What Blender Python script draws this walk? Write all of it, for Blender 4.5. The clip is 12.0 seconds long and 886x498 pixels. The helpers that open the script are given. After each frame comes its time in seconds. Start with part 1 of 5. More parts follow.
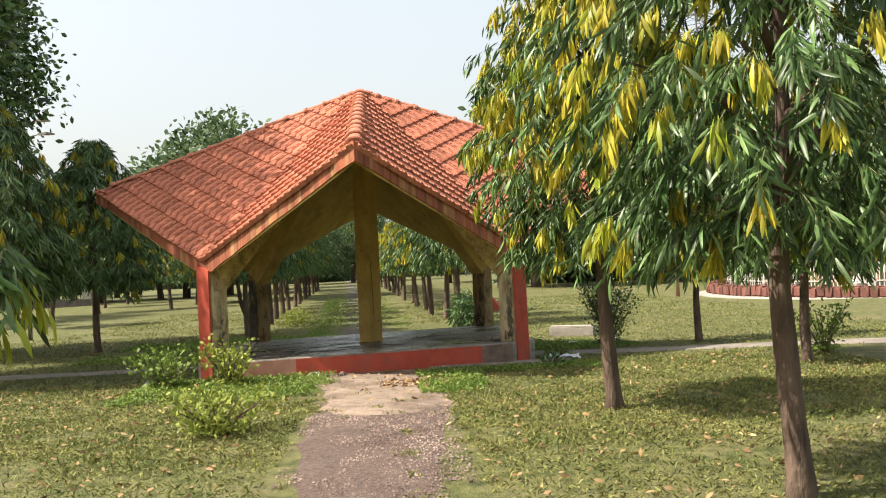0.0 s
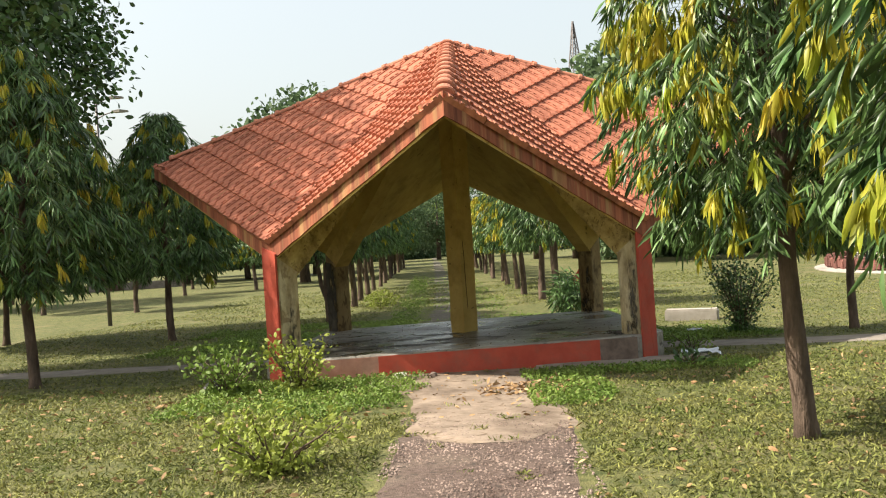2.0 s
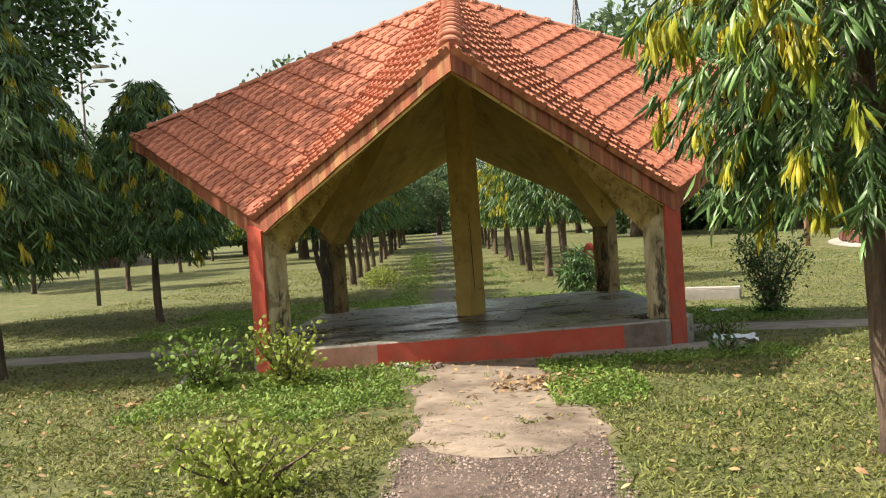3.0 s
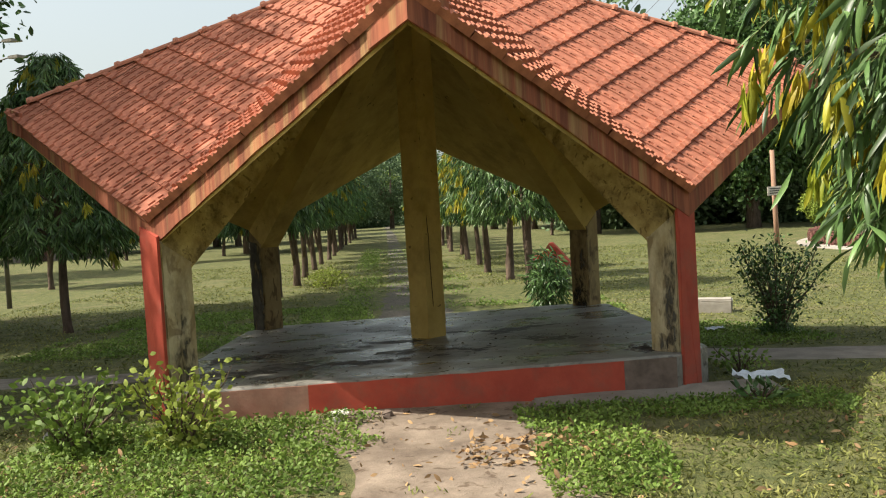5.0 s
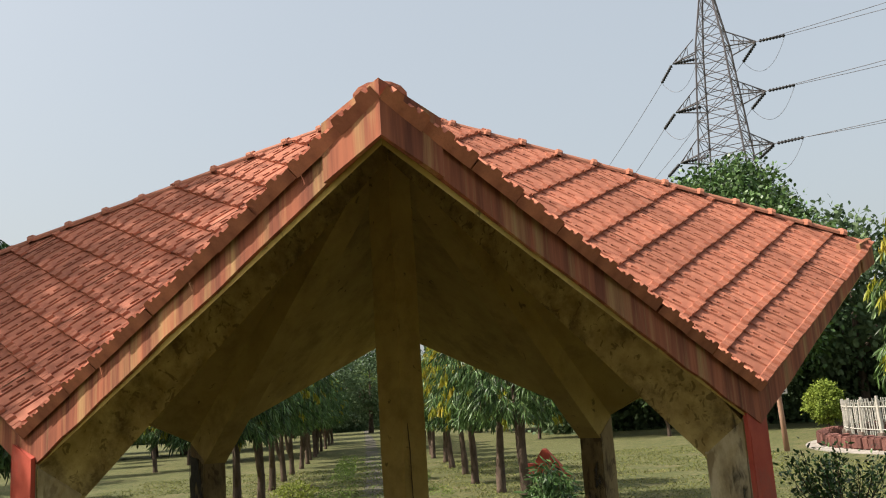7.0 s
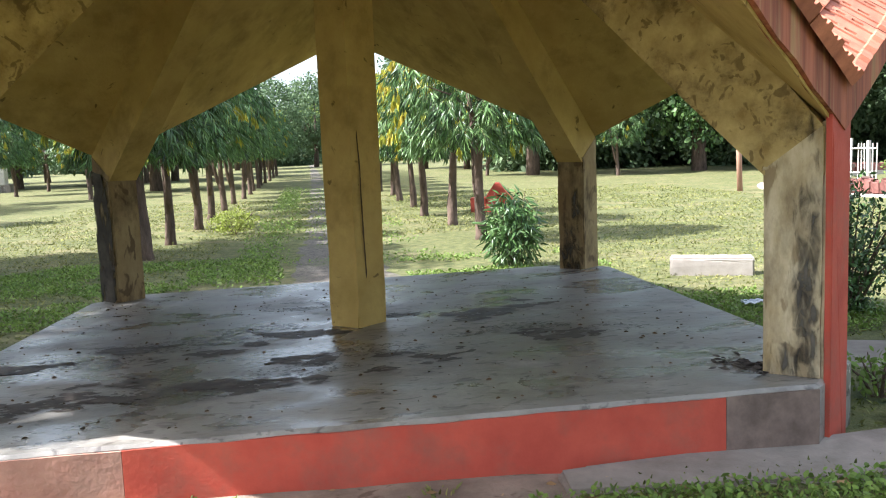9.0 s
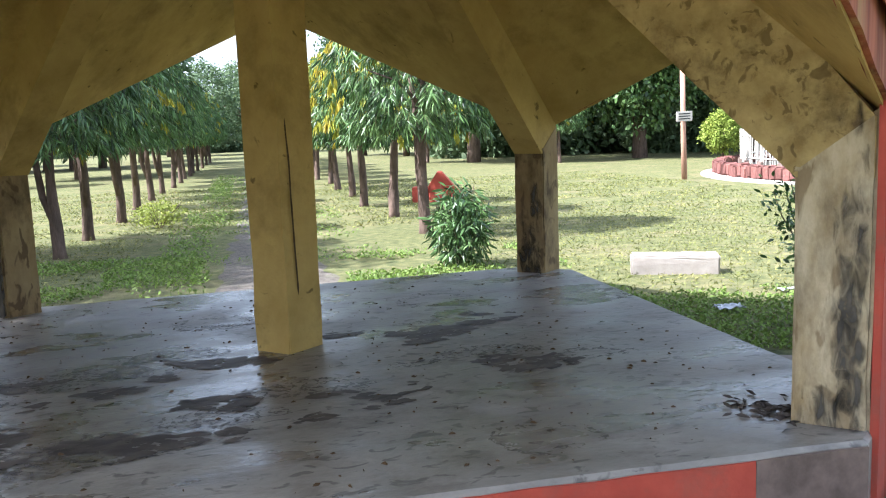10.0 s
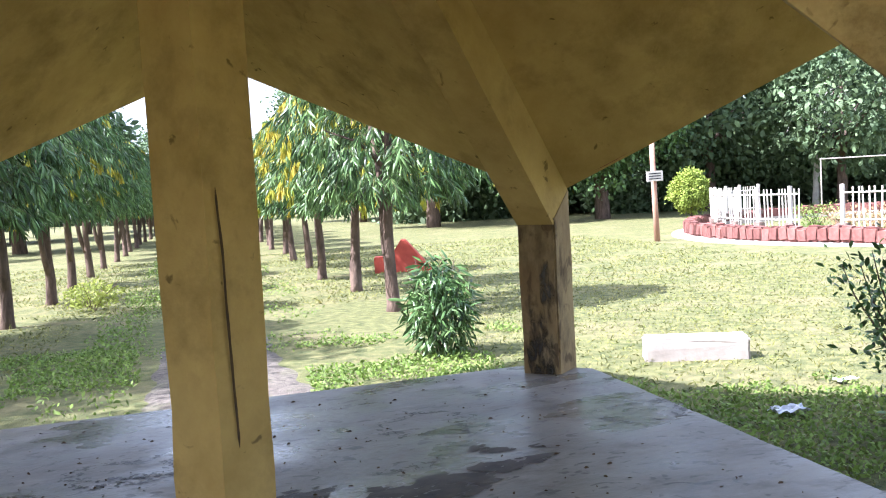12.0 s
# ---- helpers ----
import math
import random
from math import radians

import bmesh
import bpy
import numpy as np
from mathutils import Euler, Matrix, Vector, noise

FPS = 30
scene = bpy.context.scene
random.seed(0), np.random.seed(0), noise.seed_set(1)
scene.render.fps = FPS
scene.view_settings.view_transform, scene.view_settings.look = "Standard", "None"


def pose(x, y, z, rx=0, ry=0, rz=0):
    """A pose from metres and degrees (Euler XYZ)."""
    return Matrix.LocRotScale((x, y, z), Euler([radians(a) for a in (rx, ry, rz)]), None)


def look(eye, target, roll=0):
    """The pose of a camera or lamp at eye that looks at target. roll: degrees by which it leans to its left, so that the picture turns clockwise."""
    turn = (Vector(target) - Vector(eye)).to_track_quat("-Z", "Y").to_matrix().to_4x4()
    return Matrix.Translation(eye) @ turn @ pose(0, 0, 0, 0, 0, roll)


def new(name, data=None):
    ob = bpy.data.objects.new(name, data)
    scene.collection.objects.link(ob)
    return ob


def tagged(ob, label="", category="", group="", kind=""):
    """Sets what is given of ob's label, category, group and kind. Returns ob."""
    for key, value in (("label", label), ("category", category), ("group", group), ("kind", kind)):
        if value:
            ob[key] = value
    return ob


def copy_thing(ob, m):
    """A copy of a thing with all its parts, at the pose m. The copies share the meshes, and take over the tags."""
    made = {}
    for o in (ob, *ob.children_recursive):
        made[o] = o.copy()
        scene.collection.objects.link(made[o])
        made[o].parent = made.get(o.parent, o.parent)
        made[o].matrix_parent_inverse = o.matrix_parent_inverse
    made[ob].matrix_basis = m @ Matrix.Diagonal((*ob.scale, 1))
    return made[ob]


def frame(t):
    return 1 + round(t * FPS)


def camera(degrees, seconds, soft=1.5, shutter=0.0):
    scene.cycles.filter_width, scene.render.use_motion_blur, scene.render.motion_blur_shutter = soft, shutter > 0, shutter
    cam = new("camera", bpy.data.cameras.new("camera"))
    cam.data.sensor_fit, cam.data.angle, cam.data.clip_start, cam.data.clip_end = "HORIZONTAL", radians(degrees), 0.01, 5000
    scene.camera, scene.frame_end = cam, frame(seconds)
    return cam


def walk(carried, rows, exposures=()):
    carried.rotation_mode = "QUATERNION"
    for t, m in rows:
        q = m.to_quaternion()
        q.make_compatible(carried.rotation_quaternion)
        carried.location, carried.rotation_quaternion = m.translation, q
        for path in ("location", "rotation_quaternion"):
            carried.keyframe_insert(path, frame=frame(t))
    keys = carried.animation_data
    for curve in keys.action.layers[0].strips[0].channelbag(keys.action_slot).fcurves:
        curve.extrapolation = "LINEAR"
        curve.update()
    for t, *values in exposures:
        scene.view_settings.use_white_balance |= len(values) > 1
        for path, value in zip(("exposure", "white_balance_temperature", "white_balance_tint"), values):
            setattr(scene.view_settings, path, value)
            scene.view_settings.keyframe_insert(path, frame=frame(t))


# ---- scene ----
cam = camera(54.2, 12.0, soft=1.1)
PATH = [
    (0, (0.366, -16.043, 1.711), (0.495, -14.047, 1.745), -2.7),
    (0.5, (0.279, -15.609, 1.77), (0.211, -13.61, 1.801), -2.8),
    (1, (0.213, -14.937, 1.729), (0.095, -12.941, 1.768), -3.3),
    (1.5, (0.163, -14.382, 1.732), (0.105, -12.383, 1.73), -3.4),
    (2, (0.211, -13.832, 1.762), (0.142, -11.833, 1.751), -3.6),
    (2.5, (0.09, -13.24, 1.712), (0.022, -11.241, 1.682), -3.6),
    (2.7, (0.114, -13.006, 1.739), (0.04, -11.009, 1.676), -3.8),
    (4.5, (0.046, -10.96, 1.827), (0.013, -8.962, 1.746), -3.2),
    (5, (0.046, -10.416, 1.873), (0.081, -8.419, 1.782), -3.2),
    (5.5, (0.097, -9.915, 1.85), (0.146, -7.917, 1.781), -3.4),
    (6, (0.067, -9.418, 1.879), (0.12, -7.419, 1.842), -2.7),
    (6.5, (-0.011, -8.93, 1.871), (0.078, -6.933, 1.955), -3.4),
    (7, (0.041, -8.434, 1.909), (0.147, -6.471, 2.275), -3.7),
    (7.5, (0.029, -7.926, 1.804), (0.129, -5.943, 2.046), -2.4),
    (9.3, (0.01, -6.279, 1.677), (0.232, -4.309, 1.413), -2.3),
    (9.5, (0.055, -6.044, 1.675), (0.294, -4.076, 1.408), -2.3),
    (10, (0.071, -5.598, 1.714), (0.406, -3.645, 1.442), -2.1),
    (10.5, (0.077, -5.138, 1.791), (0.603, -3.22, 1.578), -2.0),
    (11, (0.145, -4.746, 1.799), (0.705, -2.826, 1.812), -2.7),
    (11.5, (0.141, -4.263, 1.773), (0.632, -2.324, 1.796), -2.8),
    (12, (0.155, -3.851, 1.746), (0.598, -1.905, 1.615), -3.2),
]
EXPOSURES = [(0, 1.1, 6900, 11), (2.7, 1.05, 6850, 7), (4.5, 0.87, 6700, 6), (5.5, 0.82, 6700, 5), (6.5, 0.68, 6750, 10), (7, 0.55, 6650, 10), (7.5, 0.88, 6950, 14), (9.3, 2.1, 5600, 13), (10.2, 2.15, 5500, 18), (11, 2.13, 5550, 22), (11.5, 2.48, 5480, 22), (12, 2.44, 5450, 23)]
walk(cam, [(t, look(e, g, r)) for t, e, g, r in PATH], EXPOSURES)

# ---- world and sun ----
SUN_DIR = Vector((-0.657, -0.055, 0.75)).normalized()   # towards the sun
world = bpy.data.worlds.new("world")
scene.world = world
world.use_nodes = True
wn = world.node_tree
sky = wn.nodes.new("ShaderNodeTexSky")
sky.sky_type = "NISHITA"
sky.sun_disc = False
sky.sun_elevation = math.asin(SUN_DIR.z)
sky.sun_rotation = math.atan2(SUN_DIR.x, SUN_DIR.y)
sky.dust_density = 7.0
sky.air_density = 1.3
sky.ozone_density = 1.0
bg = wn.nodes["Background"]
bg.inputs[1].default_value = 0.138
haze = wn.nodes.new("ShaderNodeMixRGB")      # an even, pale haze veils the blue
haze.inputs[0].default_value = 0.60
haze.inputs[2].default_value = (3.25, 3.55, 3.75, 1)
wn.links.new(sky.outputs[0], haze.inputs[1])
wn.links.new(haze.outputs[0], bg.inputs[0])
sun_data = bpy.data.lights.new("sun", "SUN")
sun_data.energy = 4.6
sun_data.angle = radians(0.6)
sun_data.color = (1.0, 0.94, 0.86)
sun_lamp = new("sun", sun_data)
sun_lamp.matrix_world = look(SUN_DIR * 60, (0, 0, 0))


# ---- materials ----
def mat(name, low, high, scale=4.0, rough=0.85, bump=0.15, bump_scale=60.0, stain=None, stain_scale=1.2,
        stain_amount=0.5, island=0.0, obj=0.0, spec=0.3, translucent=0.0, metal=0.0, stretch=(1, 1, 1), bump_dist=0.01, spots=None, spot_scale=9.0, spot_cut=0.60, rough_to=None):
    """Two colours mixed by fine and coarse noise, an optional stain colour, optional variation per piece."""
    m = bpy.data.materials.new(name)
    m.use_nodes = True
    n, l = m.node_tree.nodes, m.node_tree.links
    p = n["Principled BSDF"]
    co = n.new("ShaderNodeTexCoord")
    mp = n.new("ShaderNodeMapping")
    mp.inputs["Scale"].default_value = stretch
    l.new(co.outputs["Object"], mp.inputs[0])
    n1 = n.new("ShaderNodeTexNoise")
    n1.inputs["Scale"].default_value = scale
    n1.inputs["Detail"].default_value = 6.0
    n1.inputs["Roughness"].default_value = 0.65
    l.new(mp.outputs[0], n1.inputs["Vector"])
    ramp = n.new("ShaderNodeValToRGB")
    ramp.color_ramp.elements[0].position, ramp.color_ramp.elements[1].position = 0.32, 0.70
    ramp.color_ramp.elements[0].color, ramp.color_ramp.elements[1].color = (*low, 1), (*high, 1)
    l.new(n1.outputs["Fac"], ramp.inputs[0])
    colour = ramp.outputs[0]
    if stain:
        n2 = n.new("ShaderNodeTexNoise")
        n2.inputs["Scale"].default_value = stain_scale
        n2.inputs["Detail"].default_value = 8.0
        n2.inputs["Roughness"].default_value = 0.7
        l.new(mp.outputs[0], n2.inputs["Vector"])
        r2 = n.new("ShaderNodeValToRGB")
        r2.color_ramp.elements[0].position, r2.color_ramp.elements[1].position = 0.50, 0.68
        r2.color_ramp.elements[1].color = (stain_amount,) * 3 + (1,)
        r2.color_ramp.elements[0].color = (0, 0, 0, 1)
        l.new(n2.outputs["Fac"], r2.inputs[0])
        mx = n.new("ShaderNodeMixRGB")
        l.new(r2.outputs[0], mx.inputs[0])
        l.new(colour, mx.inputs[1])
        mx.inputs[2].default_value = (*stain, 1)
        colour = mx.outputs[0]
    if spots:
        n4 = n.new("ShaderNodeTexNoise")
        n4.inputs["Scale"].default_value = spot_scale
        n4.inputs["Detail"].default_value = 4.0
        n4.inputs["Distortion"].default_value = 0.8
        l.new(mp.outputs[0], n4.inputs["Vector"])
        r4 = n.new("ShaderNodeValToRGB")
        r4.color_ramp.elements[0].position, r4.color_ramp.elements[1].position = spot_cut, spot_cut + 0.06
        r4.color_ramp.elements[0].color, r4.color_ramp.elements[1].color = (0, 0, 0, 1), (0.7, 0.7, 0.7, 1)
        l.new(n4.outputs["Fac"], r4.inputs[0])
        m4 = n.new("ShaderNodeMixRGB")
        l.new(r4.outputs[0], m4.inputs[0])
        l.new(colour, m4.inputs[1])
        m4.inputs[2].default_value = (*spots, 1)
        colour = m4.outputs[0]
    if island or obj:
        if island:
            src = n.new("ShaderNodeNewGeometry").outputs["Random Per Island"]
        else:
            src = n.new("ShaderNodeObjectInfo").outputs["Random"]
        mr = n.new("ShaderNodeMapRange")
        amount = island or obj
        mr.inputs["To Min"].default_value, mr.inputs["To Max"].default_value = 1 - amount, 1 + amount
        l.new(src, mr.inputs[0])
        hs = n.new("ShaderNodeHueSaturation")
        l.new(mr.outputs[0], hs.inputs["Value"])
        l.new(colour, hs.inputs["Color"])
        colour = hs.outputs[0]
    l.new(colour, p.inputs["Base Color"])
    p.inputs["Roughness"].default_value = rough
    if rough_to is not None:
        n5 = n.new("ShaderNodeTexNoise")
        n5.inputs["Scale"].default_value, n5.inputs["Detail"].default_value = 1.6, 6.0
        l.new(mp.outputs[0], n5.inputs["Vector"])
        r5 = n.new("ShaderNodeMapRange")
        r5.inputs["From Min"].default_value, r5.inputs["From Max"].default_value = 0.38, 0.62
        r5.inputs["To Min"].default_value, r5.inputs["To Max"].default_value = rough, rough_to
        l.new(n5.outputs["Fac"], r5.inputs[0])
        l.new(r5.outputs[0], p.inputs["Roughness"])
    p.inputs["Metallic"].default_value = metal
    p.inputs["Specular IOR Level"].default_value = spec
    if bump:
        n3 = n.new("ShaderNodeTexNoise")
        n3.inputs["Scale"].default_value = bump_scale
        n3.inputs["Detail"].default_value = 5.0
        l.new(mp.outputs[0], n3.inputs["Vector"])
        b = n.new("ShaderNodeBump")
        b.inputs["Strength"].default_value = bump
        b.inputs["Distance"].default_value = bump_dist
        l.new(n3.outputs["Fac"], b.inputs["Height"])
        l.new(b.outputs[0], p.inputs["Normal"])
    if translucent:
        tr = n.new("ShaderNodeBsdfTranslucent")
        l.new(colour, tr.inputs[0])
        ms = n.new("ShaderNodeMixShader")
        ms.inputs[0].default_value = translucent
        l.new(p.outputs[0], ms.inputs[1])
        l.new(tr.outputs[0], ms.inputs[2])
        l.new(ms.outputs[0], n["Material Output"].inputs[0])
    return m


M_GRASS = mat("lawn", (0.040, 0.056, 0.015), (0.165, 0.160, 0.060), 6, 0.95, 0.8, 60, (0.205, 0.165, 0.09), 0.7, 0.55, bump_dist=0.03)
M_BLADE = mat("grass_blade", (0.085, 0.115, 0.022), (0.235, 0.225, 0.070), 1.6, 0.7, 0, island=0.55, translucent=0.2)
M_HERB = mat("herb_leaf", (0.10, 0.17, 0.028), (0.21, 0.29, 0.06), 1.5, 0.6, 0, island=0.35, translucent=0.3)
M_PATH = mat("gravel_path", (0.066, 0.046, 0.038), (0.165, 0.118, 0.098), 26, 0.95, 0.8, 90, (0.19, 0.15, 0.115), 0.9, 0.7, bump_dist=0.02, spots=(0.05, 0.04, 0.035), spot_scale=16, spot_cut=0.58)
M_PEBBLE = mat("pebble", (0.10, 0.068, 0.056), (0.34, 0.26, 0.22), 3, 0.9, 0.2, 80, island=0.45)
M_SAND = mat("sandy_concrete", (0.14, 0.105, 0.08), (0.30, 0.235, 0.18), 3, 0.95, 0.6, 50, (0.11, 0.08, 0.058), 1.3, 0.8, spots=(0.08, 0.05, 0.03), spot_scale=7, spot_cut=0.60)
M_SLAB = mat("path_concrete", (0.17, 0.145, 0.12), (0.27, 0.235, 0.20), 4, 0.95, 0.4, 70, (0.12, 0.10, 0.08), 1.3, 0.6)
M_FLOOR = mat("cement_floor", (0.155, 0.143, 0.121), (0.30, 0.28, 0.243), 3.2, 0.17, 0.45, 20, (0.085, 0.070, 0.058), 4.2, 0.6, spec=0.5, stretch=(0.8, 1.3, 1), spots=(0.05, 0.042, 0.036), spot_scale=11, spot_cut=0.59, rough_to=0.55)
M_RED = mat("red_paint", (0.34, 0.052, 0.032), (0.46, 0.085, 0.05), 4, 0.75, 0.2, 50, (0.20, 0.10, 0.07), 2.5, 0.55)
M_FASCIA = mat("red_fascia", (0.13, 0.040, 0.025), (0.42, 0.135, 0.070), 10, 0.85, 0.6, 14, (0.46, 0.30, 0.13), 6, 0.8, obj=0.08, stretch=(1, 1, 0.05))
M_TILE = mat("terracotta", (0.31, 0.100, 0.060), (0.51, 0.192, 0.115), 6, 0.85, 0.3, 90, (0.18, 0.07, 0.05), 2.3, 0.7, obj=0.18)
M_RIDGE = mat("ridge_mortar", (0.34, 0.11, 0.065), (0.52, 0.23, 0.14), 6, 0.9, 0.35, 50, (0.20, 0.10, 0.08), 3, 0.6)
M_CREAM = mat("ochre_limewash", (0.40, 0.270, 0.078), (0.55, 0.390, 0.128), 2.2, 0.9, 0.35, 40, (0.16, 0.10, 0.03), 1.7, 0.5, spots=(0.07, 0.045, 0.016), spot_scale=8, spot_cut=0.67)
M_PLASTER = mat("stained_plaster", (0.34, 0.25, 0.12), (0.64, 0.55, 0.37), 5.0, 0.9, 0.4, 40, (0.11, 0.08, 0.045), 2.6, 0.8, stretch=(1, 1, 0.45), spots=(0.20, 0.14, 0.07), spot_scale=7, spot_cut=0.56)
M_RIB = mat("mottled_plaster", (0.29, 0.20, 0.068), (0.54, 0.41, 0.17), 6.5, 0.9, 0.4, 40, (0.085, 0.055, 0.022), 3.4, 0.8, spots=(0.12, 0.08, 0.03), spot_scale=14, spot_cut=0.58)
M_DARK_PLASTER = mat("dark_stained_plaster", (0.22, 0.145, 0.065), (0.40, 0.30, 0.15), 3.2, 0.9, 0.35, 40, (0.040, 0.027, 0.018), 2.2, 0.92, stretch=(1, 1, 0.5), spots=(0.08, 0.05, 0.028), spot_scale=8, spot_cut=0.56)
M_CRACK = mat("crack", (0.045, 0.028, 0.014), (0.11, 0.068, 0.03), 12, 0.9, 0)
M_LITTER = mat("dry_leaf", (0.20, 0.11, 0.05), (0.40, 0.27, 0.14), 2, 0.8, 0, island=0.4)
M_HERBY = mat("light_herb_leaf", (0.18, 0.23, 0.035), (0.32, 0.36, 0.075), 1.5, 0.6, 0, island=0.3, translucent=0.3)
M_RUBBLE = mat("dark_rubble", (0.10, 0.075, 0.06), (0.22, 0.16, 0.13), 6, 0.9, 0.3, 40)
M_REDSTONE = mat("red_stone", (0.10, 0.040, 0.033), (0.20, 0.088, 0.07), 5, 0.9, 0.4, 30, obj=0.25)
M_KERB = mat("pale_kerb", (0.28, 0.25, 0.215), (0.42, 0.385, 0.34), 2, 0.9, 0.3, 30, (0.2, 0.17, 0.14), 1.4, 0.5)
M_FADED = mat("faded_red", (0.34, 0.15, 0.11), (0.46, 0.26, 0.19), 4, 0.9, 0.3, 40, (0.20, 0.13, 0.10), 2.2, 0.6)
M_PALEBARK = mat("pale_bark", (0.32, 0.30, 0.27), (0.48, 0.46, 0.42), 4, 0.9, 0.2, 30)
M_EARTHPATH = mat("worn_earth_path", (0.065, 0.056, 0.046), (0.165, 0.145, 0.115), 14, 0.95, 0.9, 70, (0.10, 0.11, 0.045), 0.9, 0.65, bump_dist=0.02, spots=(0.035, 0.033, 0.028), spot_scale=10, spot_cut=0.58)
M_BARK = mat("bark", (0.055, 0.038, 0.028), (0.17, 0.12, 0.088), 9, 0.95, 0.8, 40, stretch=(1, 1, 0.3), bump_dist=0.03)
M_LEAF = mat("dark_leaf", (0.036, 0.088, 0.024), (0.135, 0.215, 0.070), 1.3, 0.40, 0, island=0.7, translucent=0.16, spec=0.38)
M_TWIG = mat("green_twig", (0.13, 0.14, 0.05), (0.26, 0.24, 0.11), 6, 0.7, 0)
M_YOUNG = mat("young_leaf", (0.22, 0.30, 0.03), (0.50, 0.36, 0.040), 2.2, 0.42, 0, island=0.35, translucent=0.25)
# Distance haze is mixed into the leaf colour, so it is paler and bluer.
M_FAR_HAZED = mat("far_leaf", (0.065, 0.11, 0.052), (0.16, 0.225, 0.105), 0.6, 0.7, 0, island=0.4, translucent=0.25)
M_CLIPPED = mat("clipped_leaf", (0.15, 0.22, 0.03), (0.29, 0.35, 0.06), 0.8, 0.7, 0, island=0.35, translucent=0.25)
M_FARLT = mat("light_far_leaf", (0.085, 0.14, 0.025), (0.20, 0.25, 0.055), 0.8, 0.7, 0, island=0.35, translucent=0.25)
M_STEEL = mat("galvanised_steel", (0.12, 0.11, 0.11), (0.20, 0.18, 0.18), 2, 0.6, 0, metal=0.6)
M_WHITE = mat("white_paint", (0.40, 0.38, 0.33), (0.58, 0.55, 0.48), 6, 0.7, 0.15, 40, (0.26, 0.20, 0.15), 4, 0.5)
M_PAPER = mat("plastic_sheet", (0.42, 0.45, 0.50), (0.66, 0.70, 0.76), 6, 0.4, 0.2, 30)
M_RUST = mat("rusty_pole", (0.26, 0.14, 0.09), (0.36, 0.23, 0.16), 8, 0.8, 0.2, 50, stretch=(1, 1, 0.2))
M_DARK = mat("dark_rubbish", (0.012, 0.012, 0.012), (0.03, 0.03, 0.03), 6, 0.6, 0.2, 40)


def broken(m, scale, lo, hi, upright=1.0, fade=0.0):
    """Lets a thin mark be seen only in flakes."""
    n, l = m.node_tree.nodes, m.node_tree.links
    co = n.new("ShaderNodeTexCoord")
    tex = n.new("ShaderNodeTexNoise")
    tex.inputs["Scale"].default_value, tex.inputs["Detail"].default_value, tex.inputs["Distortion"].default_value = scale, 5.0, 0.6
    mp = n.new("ShaderNodeMapping")
    mp.inputs["Scale"].default_value = (1, 1, upright)
    l.new(co.outputs["Object"], mp.inputs[0])
    l.new(mp.outputs[0], tex.inputs["Vector"])
    r = n.new("ShaderNodeValToRGB")
    r.color_ramp.elements[0].position, r.color_ramp.elements[1].position = lo, hi
    fac = tex.outputs["Fac"]
    if fade:
        sep = n.new("ShaderNodeSeparateXYZ")
        l.new(co.outputs["Generated"], sep.inputs[0])
        for axis, mid, power in ((0, 0.5, 3.0), (2, 0.25, 1.6)):
            away = n.new("ShaderNodeMath")
            away.operation = "SUBTRACT"
            l.new(sep.outputs[axis], away.inputs[0])
            away.inputs[1].default_value = mid
            size = n.new("ShaderNodeMath")
            size.operation = "ABSOLUTE"
            l.new(away.outputs[0], size.inputs[0])
            curve = n.new("ShaderNodeMath")
            curve.operation = "POWER"
            l.new(size.outputs[0], curve.inputs[0])
            curve.inputs[1].default_value = power
            times = n.new("ShaderNodeMath")
            times.operation = "MULTIPLY_ADD"
            l.new(curve.outputs[0], times.inputs[0])
            times.inputs[1].default_value = -fade / max(mid, 1 - mid) ** power
            l.new(fac, times.inputs[2])
            fac = times.outputs[0]
    l.new(fac, r.inputs[0])
    l.new(r.outputs[0], n["Principled BSDF"].inputs["Alpha"])
    return m


M_MOSS = broken(mat("black_moss", (0.035, 0.032, 0.026), (0.13, 0.115, 0.092), 12, 0.9, 0.4, 40), 22.0, 0.34, 0.60, 0.35, 0.30)
M_MOULD = broken(mat("brown_mould", (0.06, 0.038, 0.014), (0.17, 0.11, 0.04), 9, 0.9, 0.2, 40), 7.0, 0.47, 0.62)
M_DIRT = mat("dried_dirt", (0.045, 0.037, 0.031), (0.115, 0.096, 0.08), 6, 0.6, 0.2, 30, island=0.35)
M_STAIN = broken(mat("floor_damp", (0.035, 0.028, 0.024), (0.085, 0.070, 0.060), 9, 0.42, 0.2, 30), 30.0, 0.53, 0.61)
M_BLACK = broken(mat("black_damp", (0.020, 0.018, 0.015), (0.075, 0.065, 0.05), 10, 0.9, 0.4, 40), 14.0, 0.22, 0.42, 0.3, 0.10)


# ---- mesh helpers ----
def mesh_of(name, bm, material, smooth=False):
    me = bpy.data.meshes.new(name)
    bm.normal_update()
    bm.to_mesh(me)
    bm.free()
    me.materials.append(material)
    if smooth:
        me.polygons.foreach_set("use_smooth", [True] * len(me.polygons))
    return me


def pydata(name, verts, faces, material, smooth=False):
    me = bpy.data.meshes.new(name)
    me.from_pydata([tuple(v) for v in verts], [], faces)
    me.materials.append(material)
    if smooth:
        me.polygons.foreach_set("use_smooth", [True] * len(me.polygons))
    return me


def part(name, data, parent, material=None, label="", smooth=False):
    """One mesh object under a thing or a part; data is a bmesh or a mesh."""
    if isinstance(data, bmesh.types.BMesh):
        data = mesh_of(name, data, material, smooth)
    ob = new(name, data)
    ob.parent = parent
    return tagged(ob, label)


